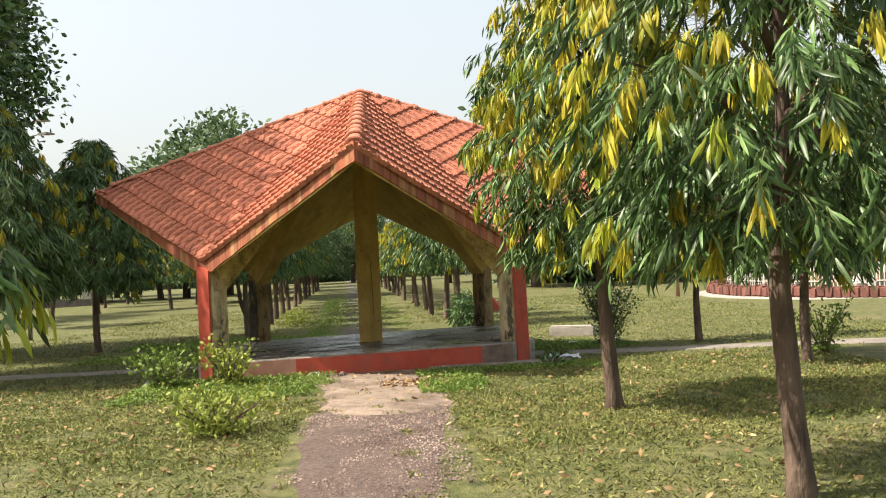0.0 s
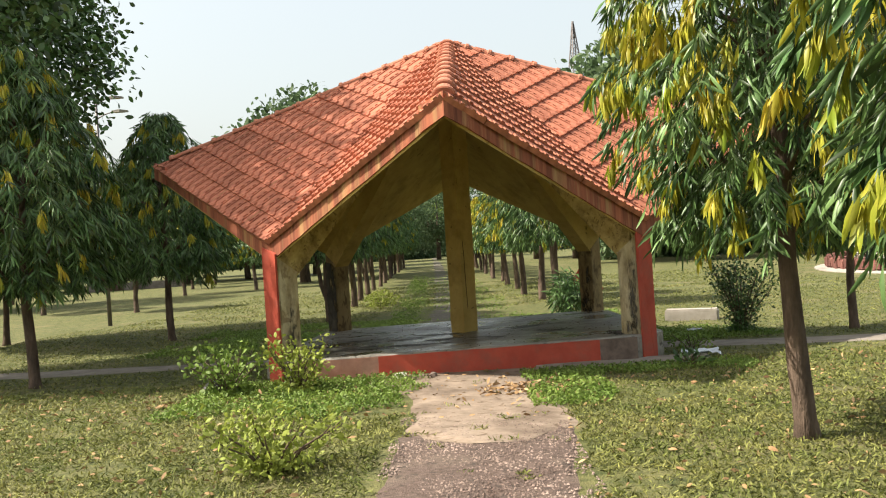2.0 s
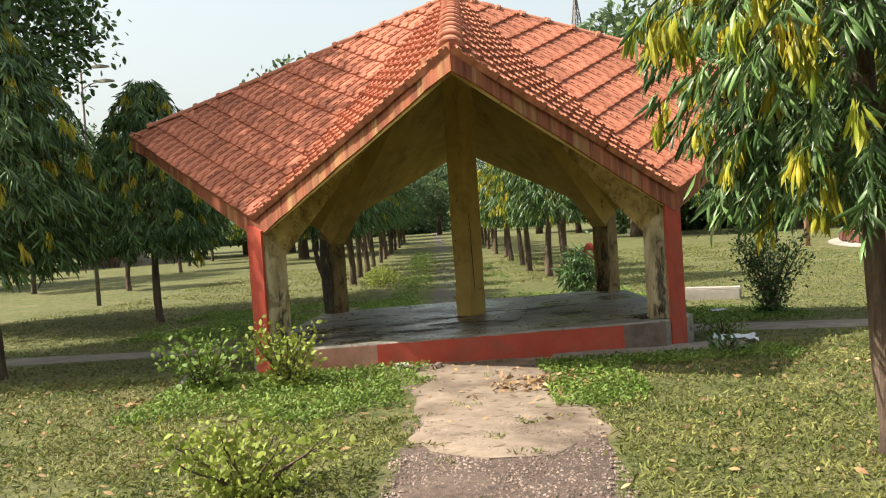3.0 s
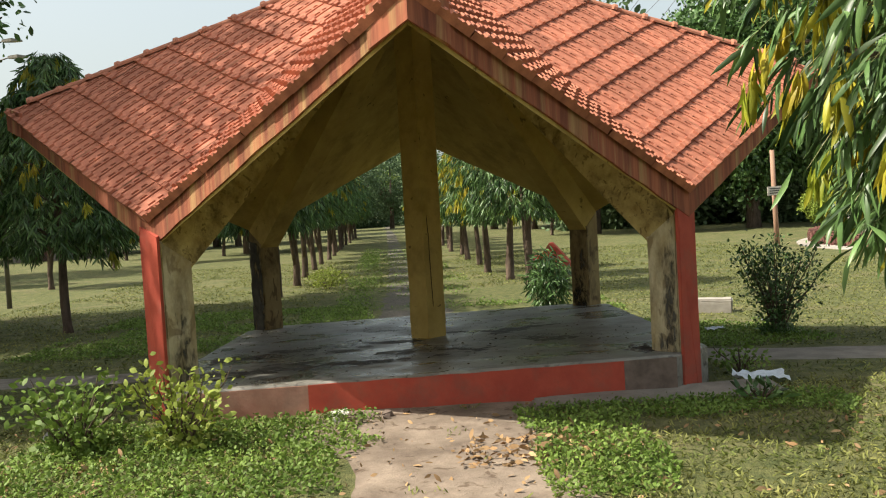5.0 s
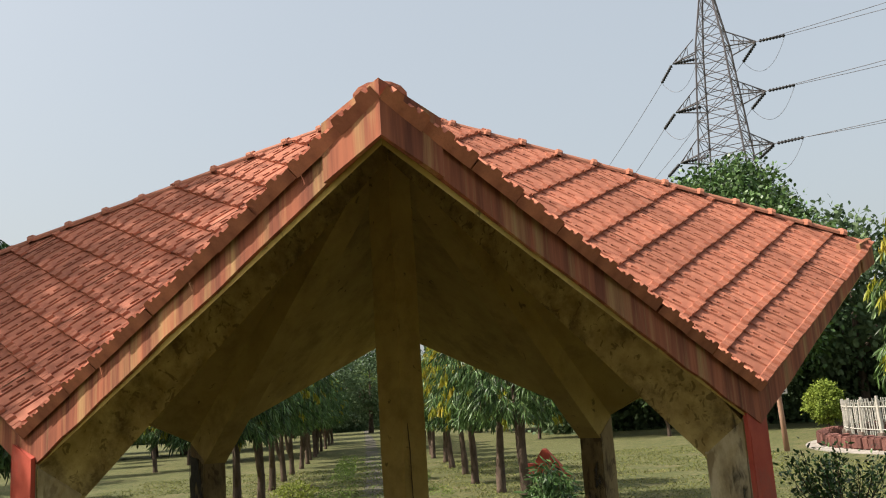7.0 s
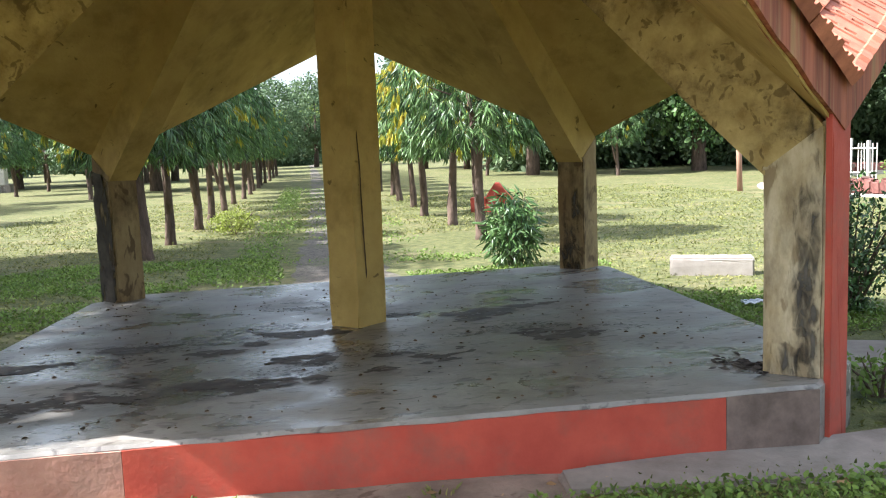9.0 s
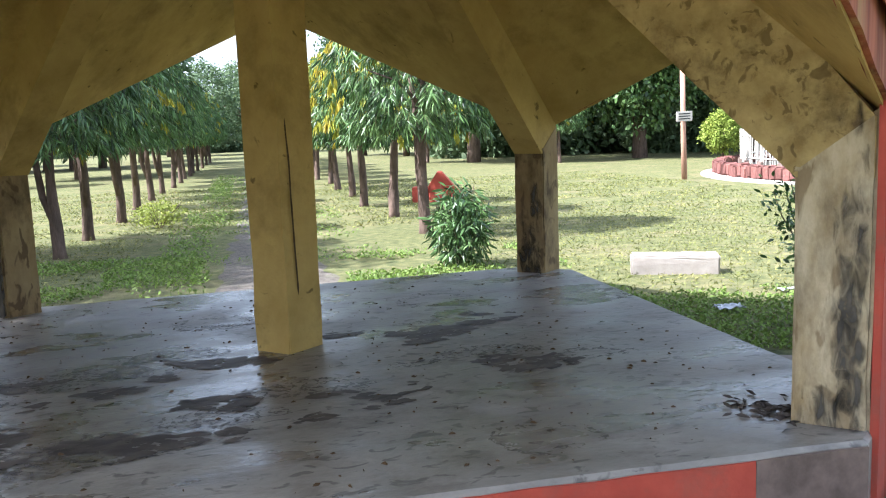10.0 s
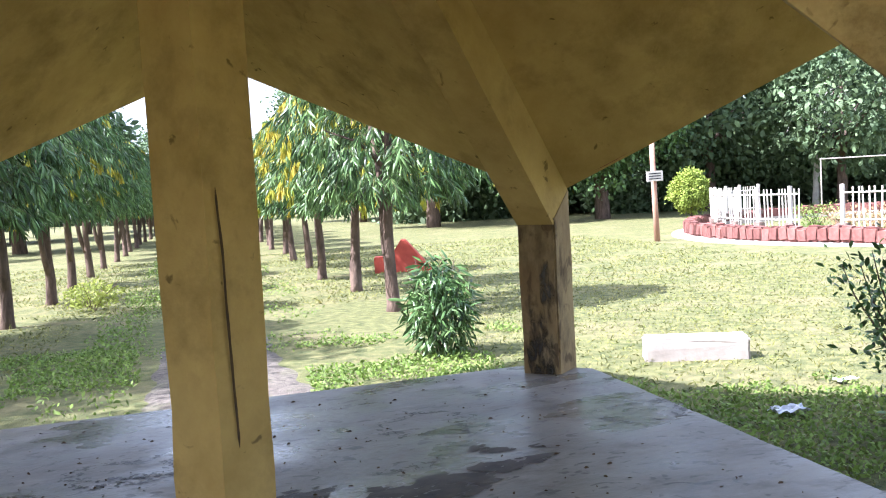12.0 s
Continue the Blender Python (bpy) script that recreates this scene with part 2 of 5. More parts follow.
def thing(name, label, category, group="", at=None, kind=""):
    ob = new(name)
    ob.empty_display_size = 0.2
    if at is not None:
        ob.matrix_basis = at
    return tagged(ob, label, category, group, kind)


def box(bm, x0, y0, z0, x1, y1, z1, bevel=0.0):
    r = bmesh.ops.create_cube(bm, size=1.0)
    for v in r["verts"]:
        v.co = Vector(((x0 + x1) / 2 + v.co.x * (x1 - x0), (y0 + y1) / 2 + v.co.y * (y1 - y0), (z0 + z1) / 2 + v.co.z * (z1 - z0)))
    if bevel:
        edges = list({e for v in r["verts"] for e in v.link_edges})
        bmesh.ops.bevel(bm, geom=edges, offset=bevel, segments=2, affect="EDGES")


def hull(bm, pts):
    """Convex solid round some points."""
    vs = [bm.verts.new(p) for p in pts]
    r = bmesh.ops.convex_hull(bm, input=vs)
    loose = [g for g in r["geom_interior"] if isinstance(g, bmesh.types.BMVert)]
    if loose:
        bmesh.ops.delete(bm, geom=loose, context="VERTS")


def tube(bm, pts, radii, sides=8, lump=0.0, rnd=random):
    rings = []
    for i, p in enumerate(pts):
        p = Vector(p)
        d = (Vector(pts[min(i + 1, len(pts) - 1)]) - Vector(pts[max(i - 1, 0)])).normalized()
        a = d.cross(Vector((0.3, 1, 0.1))).normalized()
        b = d.cross(a)
        ring = []
        for k in range(sides):
            w = 2 * math.pi * k / sides
            r = radii[i] * (1 + rnd.uniform(-lump, lump))
            ring.append(bm.verts.new(p + a * r * math.cos(w) + b * r * math.sin(w)))
        rings.append(ring)
    for r0, r1 in zip(rings, rings[1:]):
        for k in range(sides):
            bm.faces.new((r0[k], r0[(k + 1) % sides], r1[(k + 1) % sides], r1[k]))
    bm.faces.new(rings[0][::-1])
    bm.faces.new(rings[-1])


def smooth01(a, b, v):
    t = max(0.0, min(1.0, (v - a) / (b - a)))
    return t * t * (3 - 2 * t)


def ground_z(x, y):
    """Lawn height: it falls gently away behind the pavilion."""
    z = 0.15 - 0.05 * smooth01(-8, -3, y) - 0.23 * smooth01(-3.5, 3.5, y) - 0.15 * smooth01(3.5, 22, y)
    z += 0.025 * noise.noise(Vector((x * 0.35, y * 0.35, 0)))
    return z


# ---- ground ----
def axis_steps(stops):
    out = []
    for a, b, s in stops:
        k = max(1, round((b - a) / s))
        out += [a + (b - a) * i / k for i in range(k)]
    return out + [stops[-1][1]]


def build_ground():
    xs = axis_steps([(-900, -120, 260), (-120, -24, 12), (-24, 24, 0.6), (24, 120, 12), (120, 900, 260)])
    ys = axis_steps([(-600, -60, 180), (-60, -24, 6), (-24, 30, 0.6), (30, 150, 10), (150, 1500, 270)])
    verts = [(x, y, ground_z(x, y)) for y in ys for x in xs]
    w = len(xs)
    faces = [(j * w + i, j * w + i + 1, (j + 1) * w + i + 1, (j + 1) * w + i) for j in range(len(ys) - 1) for i in range(w - 1)]
    tagged(new("ground", pydata("ground", verts, faces, M_GRASS, True)), "patchy green and dry lawn spreading round the pavilion", "ground", kind="structure")


build_ground()


def strip(name, line, material, label, lift=0.012, ragged=0.10, cross=9, seed=1):
    """A trodden strip along a centre line of (x, y, half width), with a ragged border."""
    pts = []
    for (x0, y0, w0), (x1, y1, w1) in zip(line, line[1:]):
        k = max(1, int(math.hypot(x1 - x0, y1 - y0) / 0.35))
        pts += [(x0 + (x1 - x0) * i / k, y0 + (y1 - y0) * i / k, w0 + (w1 - w0) * i / k) for i in range(k)]
    pts.append(line[-1])
    verts, faces = [], []
    for i, (x, y, w) in enumerate(pts):
        a, b = pts[max(i - 1, 0)], pts[min(i + 1, len(pts) - 1)]
        d = Vector((b[0] - a[0], b[1] - a[1])).normalized()
        nx, ny = d.y, -d.x
        for j in range(cross):
            u = -1 + 2 * j / (cross - 1)
            rag = 1 + (ragged / max(w, 0.1)) * noise.noise(Vector((x * 1.7 + seed * 9 + u * 3, y * 1.7, u)))
            px, py = x + nx * w * u * rag, y + ny * w * u * rag
            edge = abs(u) > 0.99
            verts.append((px, py, ground_z(px, py) + (-0.01 if edge else lift + 0.012 * noise.noise(Vector((px * 3, py * 3, 4))))))
    for i in range(len(pts) - 1):
        for j in range(cross - 1):
            faces.append((i * cross + j, i * cross + j + 1, (i + 1) * cross + j + 1, (i + 1) * cross + j))
    return tagged(new(name, pydata(name, verts, faces, material, True)), label, "path", kind="structure")


strip("path", [(0.25, -24, 0.55), (0.14, -10.2, 0.55), (0.16, -8.2, 0.74), (0.24, -6.2, 0.82), (0.3, -5.7, 0.75)], M_PATH,
      "worn dark gravel footpath through the lawn")
strip("path_apron", [(0.34, -6.95, 0.22), (0.30, -6.65, 0.62), (0.25, -6.2, 0.86), (0.22, -5.0, 0.72), (0.1, -4.1, 0.75), (-0.1, -3.3, 1.1), (-0.1, -2.6, 1.2)], M_SAND,
      "broken sandy concrete approach to the pavilion", 0.018, 0.3, seed=3)
strip("path_avenue", [(-0.05, 2.6, 0.95), (-0.17, 5.6, 0.85), (-0.55, 13, 0.62), (-1.3, 28, 0.5), (-2.8, 60, 0.45), (-6, 125, 0.4)], M_EARTHPATH,
      "long straight gravel path between two rows of trees", ragged=0.30, seed=5)
strip("path_side", [(2.2, -0.2, 0.6), (3.3, -0.36, 0.6), (5, -0.88, 0.58), (9, -2.1, 0.6), (16, -4.2, 0.6), (40, -12, 0.7)], M_SLAB,
      "grey concrete cross path running off from the pavilion", seed=7)
strip("path_side", [(-2.2, 0.45, 0.5), (-4.1, 0.55, 0.5), (-6.3, 0.74, 0.6), (-12, 1.6, 0.7), (-40, 6, 0.7)], M_SLAB,
      "grey concrete cross path running off from the pavilion", seed=8)

# ---- pavilion ----
TIP, COL, HALF, W = 4.80, 2.36, 2.66, 0.215
Z_C, Z_TIP, Z_V, FLOOR_Z = 4.99, 3.28, 1.93, 0.33
VX = 2.47
SLAB = 0.19
TIPS = [(0, -TIP), (TIP, 0), (0, TIP), (-TIP, 0)]            # F, R, B, L
CORNERS = [(VX, -VX), (VX, VX), (-VX, VX), (-VX, -VX)]       # columns FR, BR, BL, FL
pavilion = thing("pavilion", "open park pavilion with folded red tiled roof and ochre columns", "pavilion")
PANELS = []
for i in range(4):
    PANELS.append((CORNERS[i - 1], TIPS[i]))
    PANELS.append((CORNERS[i], TIPS[i]))


def roof_slab():
    bm = bmesh.new()
    top, low = [], []
    order = []
    for i in range(4):
        order += [(*TIPS[i], Z_TIP), (*CORNERS[i], Z_V)]
    ct, cb = bm.verts.new((0, 0, Z_C - 0.03)), bm.verts.new((0, 0, Z_C - SLAB))
    for x, y, z in order:
        top.append(bm.verts.new((x * 0.994, y * 0.994, z - 0.03)))
        low.append(bm.verts.new((x * 0.994, y * 0.994, z - (0.205 if z > 2.5 else 0.268))))
    for k in range(8):
        j = (k + 1) % 8
        bm.faces.new((ct, top[k], top[j]))
        bm.faces.new((cb, low[j], low[k]))
        bm.faces.new((top[k], low[k], low[j], top[j]))
    return bm


part("roof_slab", roof_slab(), pavilion, M_CREAM, "weathered ochre soffit of folded concrete plates")


def fascia(p0, p1):
    """A board along one roof edge, from V to tip."""
    bm = bmesh.new()
    (x0, y0, z0), (x1, y1, z1) = p0, p1
    n = Vector((y1 - y0, x0 - x1, 0)).normalized()
    if n.dot(Vector((x0 + x1, y0 + y1, 0))) < 0:
        n = -n
    t = 0.045
    k = 14
    rows = []
    for i in range(k + 1):
        f = i / k
        p = Vector((x0 + (x1 - x0) * f, y0 + (y1 - y0) * f, z0 + (z1 - z0) * f))
        wob = 0.006 * noise.noise(p * 3)
        up, dn = Vector((0, 0, 0.028 + 0.006 * noise.noise(p * 9))), Vector((0, 0, -0.250 + 0.075 * f + 0.016 * noise.noise(p * 4)))
        o = n * (t + wob)
        rows.append([bm.verts.new(p + up), bm.verts.new(p + up + o), bm.verts.new(p + dn + o), bm.verts.new(p + dn)])
    for a, b in zip(rows, rows[1:]):
        for j in range(4):
            bm.faces.new((a[j], a[(j + 1) % 4], b[(j + 1) % 4], b[j]))
    bm.faces.new(rows[0])
    bm.faces.new(rows[-1][::-1])
    bmesh.ops.recalc_face_normals(bm, faces=bm.faces)
    return bm


def soffit_mould(corner, tip, seed):
    """Brown damp growth on the underside of one roof plate, along its eave."""
    rnd = random.Random(seed)
    a, b, c = Vector((*corner, Z_V - 0.268)), Vector((*tip, Z_TIP - 0.205)), Vector((0, 0, Z_C - SLAB))
    bm = bmesh.new()
    rows = []
    for k in range(19):
        p = a.lerp(b, 0.03 + 0.94 * k / 18)
        deep = 0.05 + 0.10 * rnd.random() + 0.06 * math.sin(k * 0.9 + seed)
        rows.append([bm.verts.new(p.lerp(c, q) - Vector((0, 0, 0.007))) for q in (0.022, 0.022 + deep * 0.5, 0.022 + deep)])
    for r0, r1 in zip(rows, rows[1:]):
        for j in range(2):
            bm.faces.new((r0[j], r1[j], r1[j + 1], r0[j + 1]))
    part("damp_stain", bm, pavilion, M_MOULD, "brown damp growth along the soffit edge")


for k, (c, t) in enumerate(PANELS):
    soffit_mould(c, t, k + 1)


for c, t in PANELS:
    s = 0.988
    part("fascia", fascia((c[0] * s, c[1] * s, Z_V), (t[0] * s, t[1] * s, Z_TIP)), pavilion, M_FASCIA, "streaked red painted fascia board")


def at_diag(i, r, s, z):
    """A point r metres from the centre along column i's diagonal and s metres to its side."""
    dx, dy = [(1, -1), (1, 1), (-1, 1), (-1, -1)][i]
    q = math.sqrt(0.5)
    shift = -0.05 if i == 0 and r > 3 else 0.0
    return Vector((dx * r * q - dy * s * q + shift, dy * r * q + dx * s * q, z))


def floor_z(x, y):
    """The floor falls slightly towards the back."""
    return 0.35 + 0.018 * x - 0.020 * y


RC, HS = COL * math.sqrt(2), 0.152
BEND = 1.465
for i in range(4):
    bm = bmesh.new()
    rin, rout = RC - HS, RC + HS
    base = at_diag(i, RC, 0, 0)
    fz = floor_z(base.x, base.y)
    nz = 9
    rings = []
    for k in range(nz):
        z = fz - 0.3 + (BEND + 0.03 - fz + 0.3) * k / (nz - 1)
        ring = []
        for r, q in ((rin, -HS), (rout - 0.002, -HS), (rout - 0.002, HS), (rin, HS)):
            p = at_diag(i, r, q, z)
            ring.append(bm.verts.new(p + Vector((noise.noise(p * 4), noise.noise(p * 4 + Vector((9, 0, 0))), 0)) * 0.008))
        rings.append(ring)
    rings.append([bm.verts.new(at_diag(i, r, q, z)) for r, q, z in ((rin, -HS, BEND + 0.05), (rout - 0.002, -HS, 1.74), (rout - 0.002, HS, 1.74), (rin, HS, BEND + 0.05))])
    for a, b in zip(rings, rings[1:]):
        for k in range(4):
            bm.faces.new((a[k], a[(k + 1) % 4], b[(k + 1) % 4], b[k]))
    bm.faces.new(rings[0][::-1])
    bm.faces.new(rings[-1])
    bmesh.ops.recalc_face_normals(bm, faces=bm.faces)
    bmesh.ops.bevel(bm, geom=[e for e in bm.edges if abs(e.verts[0].co.z - e.verts[1].co.z) > 0.08], offset=0.014, segments=2, affect="EDGES")
    # The two back columns take the darker, more heavily stained plaster.
    column = part("column", bm, pavilion, (M_PLASTER, M_DARK_PLASTER, M_DARK_PLASTER, M_PLASTER)[i], "stained cream plaster column with dark marks")
    if i in (0, 3):
        bm = bmesh.new()
        hull(bm, [at_diag(i, r, q, z) for r in (rout, rout + 0.035) for q in (-HS - 0.006, HS + 0.006) for z in (-0.45, 1.78)])
        bmesh.ops.bevel(bm, geom=[e for e in bm.edges if abs(e.verts[0].co.z - e.verts[1].co.z) > 1], offset=0.012, segments=2, affect="EDGES")
        part("facing", bm, column, M_RED, "red painted outer facing")
    bm = bmesh.new()
    d0, d1 = BEND, Z_C - SLAB - 0.40
    hull(bm, [at_diag(i, r, q, z) for q in (-HS + 0.005, HS - 0.005) for r, z in
              ((rin, d0), (rin, d0 + 0.60), (rout - 0.01, 1.70), (rout - 0.01, d0), (0.12, d1), (0.12, d1 + 0.48))])
    bmesh.ops.subdivide_edges(bm, edges=[e for e in bm.edges if e.calc_length() > 2], cuts=6)
    for v in bm.verts:
        v.co += Vector((0, 0, 0.012 * noise.noise(v.co * 3)))
    part("rib", bm, pavilion, (M_RIB, M_CREAM, M_CREAM, M_RIB)[i], "sloping concrete rib under the roof valley")



def moss_patch(i, face, a0, a1, z0, z1, material=M_MOSS):
    """A thin patch of black damp growth on one face of a column; a0, a1 run across the face."""
    bm = bmesh.new()
    grid = []
    for k in range(7):
        z = z0 + (z1 - z0) * k / 6
        row = []
        for j in range(4):
            a = a0 + (a1 - a0) * j / 3
            if face == "inner":
                p = at_diag(i, RC - HS - 0.011, a, z)
            else:
                p = at_diag(i, RC + a, face * (HS + 0.011), z)
            row.append(bm.verts.new(p + Vector((0, 0, 0.16 * noise.noise(p * 7)))))
        grid.append(row)
    for r0, r1 in zip(grid, grid[1:]):
        for j in range(3):
            bm.faces.new((r0[j], r0[j + 1], r1[j + 1], r1[j]))
    part("damp_stain", bm, pavilion, material, "black damp growth on plaster")


for args in ((0, -1, -0.01, 0.147, 0.42, 1.95), (0, -1, -0.145, 0.146, 0.41, 0.70), (3, 1, -0.13, 0.10, 0.40, 1.25), (1, "inner", -0.14, 0.14, 0.30, 0.95), (1, "inner", -0.14, 0.0, 0.8, 1.4), (2, 1, -0.148, 0.146, 0.24, 1.50, M_BLACK), (1, "inner", -0.14, 0.14, 0.28, 0.80)):
    moss_patch(*args)

bm = bmesh.new()
rings = []
for k in range(16):
    z = 0.28 + 4.45 * k / 15
    rings.append([bm.verts.new(Vector((x, y, z)) + Vector((noise.noise(Vector((x * 9, y * 9, z * 3))), noise.noise(Vector((x * 9 + 5, y * 9, z * 3))), 0)) * 0.006)
                  for x, y in ((W, 0), (0, W), (-W, 0), (0, -W))])
for a, b in zip(rings, rings[1:]):
    for k in range(4):
        bm.faces.new((a[k], a[(k + 1) % 4], b[(k + 1) % 4], b[k]))
bm.faces.new(rings[0][::-1])
bm.faces.new(rings[-1])
bmesh.ops.bevel(bm, geom=[e for e in bm.edges if abs(e.verts[0].co.z - e.verts[1].co.z) > 0.2], offset=0.014, segments=2, affect="EDGES")
pillar = part("pillar", bm, pavilion, M_CREAM, "tall square ochre central pillar with a dark crack")
bm = bmesh.new()
crack = []
for k in range(26):
    z = 0.72 + 1.10 * k / 25
    u = 0.045 + 0.012 * noise.noise(Vector((0, 0, z * 3))) + 0.02 * (1 - k / 25)
    half = 0.0045 + 0.004 * abs(noise.noise(Vector((3, 1, z * 6)))) if 0 < k < 25 else 0.001
    for s in (-half, half):
        q = (u + s) / W
        crack.append(bm.verts.new((W * q + 0.007, -W * (1 - q) - 0.007, z)))
for k in range(25):
    bm.faces.new((crack[2 * k], crack[2 * k + 1], crack[2 * k + 3], crack[2 * k + 2]))
part("crack", bm, pillar, M_CRACK, "dark vertical rust crack")

# platform
CH = 0.42
oct_pts = [(HALF, -HALF + CH), (HALF, HALF - CH), (HALF - CH, HALF), (-HALF + CH, HALF), (-HALF, HALF - CH), (-HALF, -HALF + CH), (-HALF + CH, -HALF), (HALF - CH, -HALF)]


def build_platform():
    bm = bmesh.new()
    top, low, rim = [], [], []
    loop = []
    for (x0, y0), (x1, y1) in zip(oct_pts, oct_pts[1:] + oct_pts[:1]):
        k = max(1, int(math.hypot(x1 - x0, y1 - y0) / 0.16))
        for i in range(k):
            loop.append((x0 + (x1 - x0) * i / k, y0 + (y1 - y0) * i / k))
    for x, y in loop:
        chip = 1 + 0.004 * noise.noise(Vector((x * 5, y * 5, 1)))
        rim.append(bm.verts.new((x * chip * 0.994, y * chip * 0.994, floor_z(x, y))))
        top.append(bm.verts.new((x * chip, y * chip, floor_z(x, y) - 0.018)))
        low.append(bm.verts.new((x, y, -0.6)))
    k = len(loop)
    for i in range(k):
        j = (i + 1) % k
        bm.faces.new((rim[i], top[i], top[j], rim[j]))
        bm.faces.new((top[i], low[i], low[j], top[j]))
    bm.faces.new(rim)
    bmesh.ops.recalc_face_normals(bm, faces=bm.faces)
    return bm


part("platform", build_platform(), pavilion, M_FLOOR, "damp grey cement floor with dark stains")


def plinth_face(x0, x1):
    """Painted band on the front riser."""
    bm = bmesh.new()
    rows = []
    for i in range(41):
        x = x0 + (x1 - x0) * i / 40
        zt = floor_z(x, -HALF) - 0.022 + 0.008 * noise.noise(Vector((x * 4, 0, 0)))
        o = 0.012 + 0.004 * noise.noise(Vector((x * 3, 2, 0)))
        rows.append([bm.verts.new((x, -HALF + 0.01, zt)), bm.verts.new((x, -HALF - o, zt)), bm.verts.new((x, -HALF - o, -0.2)), bm.verts.new((x, -HALF + 0.01, -0.2))])
    for a, b in zip(rows, rows[1:]):
        for j in range(4):
            bm.faces.new((a[j], a[(j + 1) % 4], b[(j + 1) % 4], b[j]))
    bm.faces.new(rows[0])
    bm.faces.new(rows[-1][::-1])
    bmesh.ops.recalc_face_normals(bm, faces=bm.faces)
    return bm


part("plinth_face", plinth_face(-1.10, 1.76), pavilion, M_RED, "red painted plinth face with worn edge")
part("plinth_face", plinth_face(1.762, HALF - CH), pavilion, M_RUBBLE, "bare stained end of the plinth")
part("plinth_face", plinth_face(-HALF + CH, -1.102), pavilion, M_FADED, "faded pinkish plinth face")
bm = bmesh.new()
hull(bm, [(x, y, z) for x, y0, y1 in ((0.9, -2.95, -2.735), (3.15, -3.1, -2.45)) for y in (y0, y1) for z in (-0.3, 0.15 if y == y1 else 0.12)])
bmesh.ops.bevel(bm, geom=bm.edges[:], offset=0.02, segments=2, affect="EDGES")
tagged(new("footing", mesh_of("footing", bm, M_SLAB)), "low grey concrete footing ledge before the red plinth", "footing")

# ---- roof tiles ----
TILE_W, COURSE, FLUTE = 0.34, 0.36, 0.17


def tile_points(u0, v0):
    """Grid of a pressed tile: u along the eave, v up the slope, h above the slab. Two long grooves and two broken short ones
    lie between a thick lower lip and a flat head."""
    prof = []
    for f in range(2):
        b = f * FLUTE
        for du, long, short, lip in ((0.0, 0, 0, 0), (0.010, 0, 0, 1), (0.058, 0, 0, 1), (0.066, 1, 0, 0), (0.082, 1, 0, 0), (0.088, 0, 0, 0.5), (0.108, 0, 0, 0.5), (0.114, 0, 1, 0), (0.134, 0, 1, 0), (0.140, 0, 0, 0)):
            prof.append((b + du, long, short, lip))
    prof.append((TILE_W, 0, 0, 0))
    rows = []
    for v, lift, long, short, lip in ((-0.045, -0.010, 0, 0, 0), (-0.045, 0.050, 0, 0, 1), (0.012, 0.050, 0, 0, 1), (0.022, 0.046, 1, 0, 0), (0.08, 0.044, 1, 0, 0), (0.088, 0.044, 1, 1, 0), (0.150, 0.041, 1, 1, 0),
                                      (0.158, 0.041, 1, 0, 0), (0.192, 0.040, 1, 0, 0), (0.200, 0.040, 1, 1, 0), (0.245, 0.037, 1, 1, 0), (0.253, 0.036, 1, 0, 0), (0.300, 0.033, 1, 0, 0), (0.316, 0.030, 0, 0, 0), (COURSE, 0.026, 0, 0, 0)):
        rows.append([(u0 + u, v0 + v, lift - 0.034 * a * long - 0.034 * c * short + 0.022 * lip * e) for u, a, c, e in prof])
    return rows


def inside(p, tri):
    s = []
    for a, b in zip(tri, tri[1:] + tri[:1]):
        s.append((b[0] - a[0]) * (p[1] - a[1]) - (b[1] - a[1]) * (p[0] - a[0]))
    return all(x >= -1e-6 for x in s) or all(x <= 1e-6 for x in s)


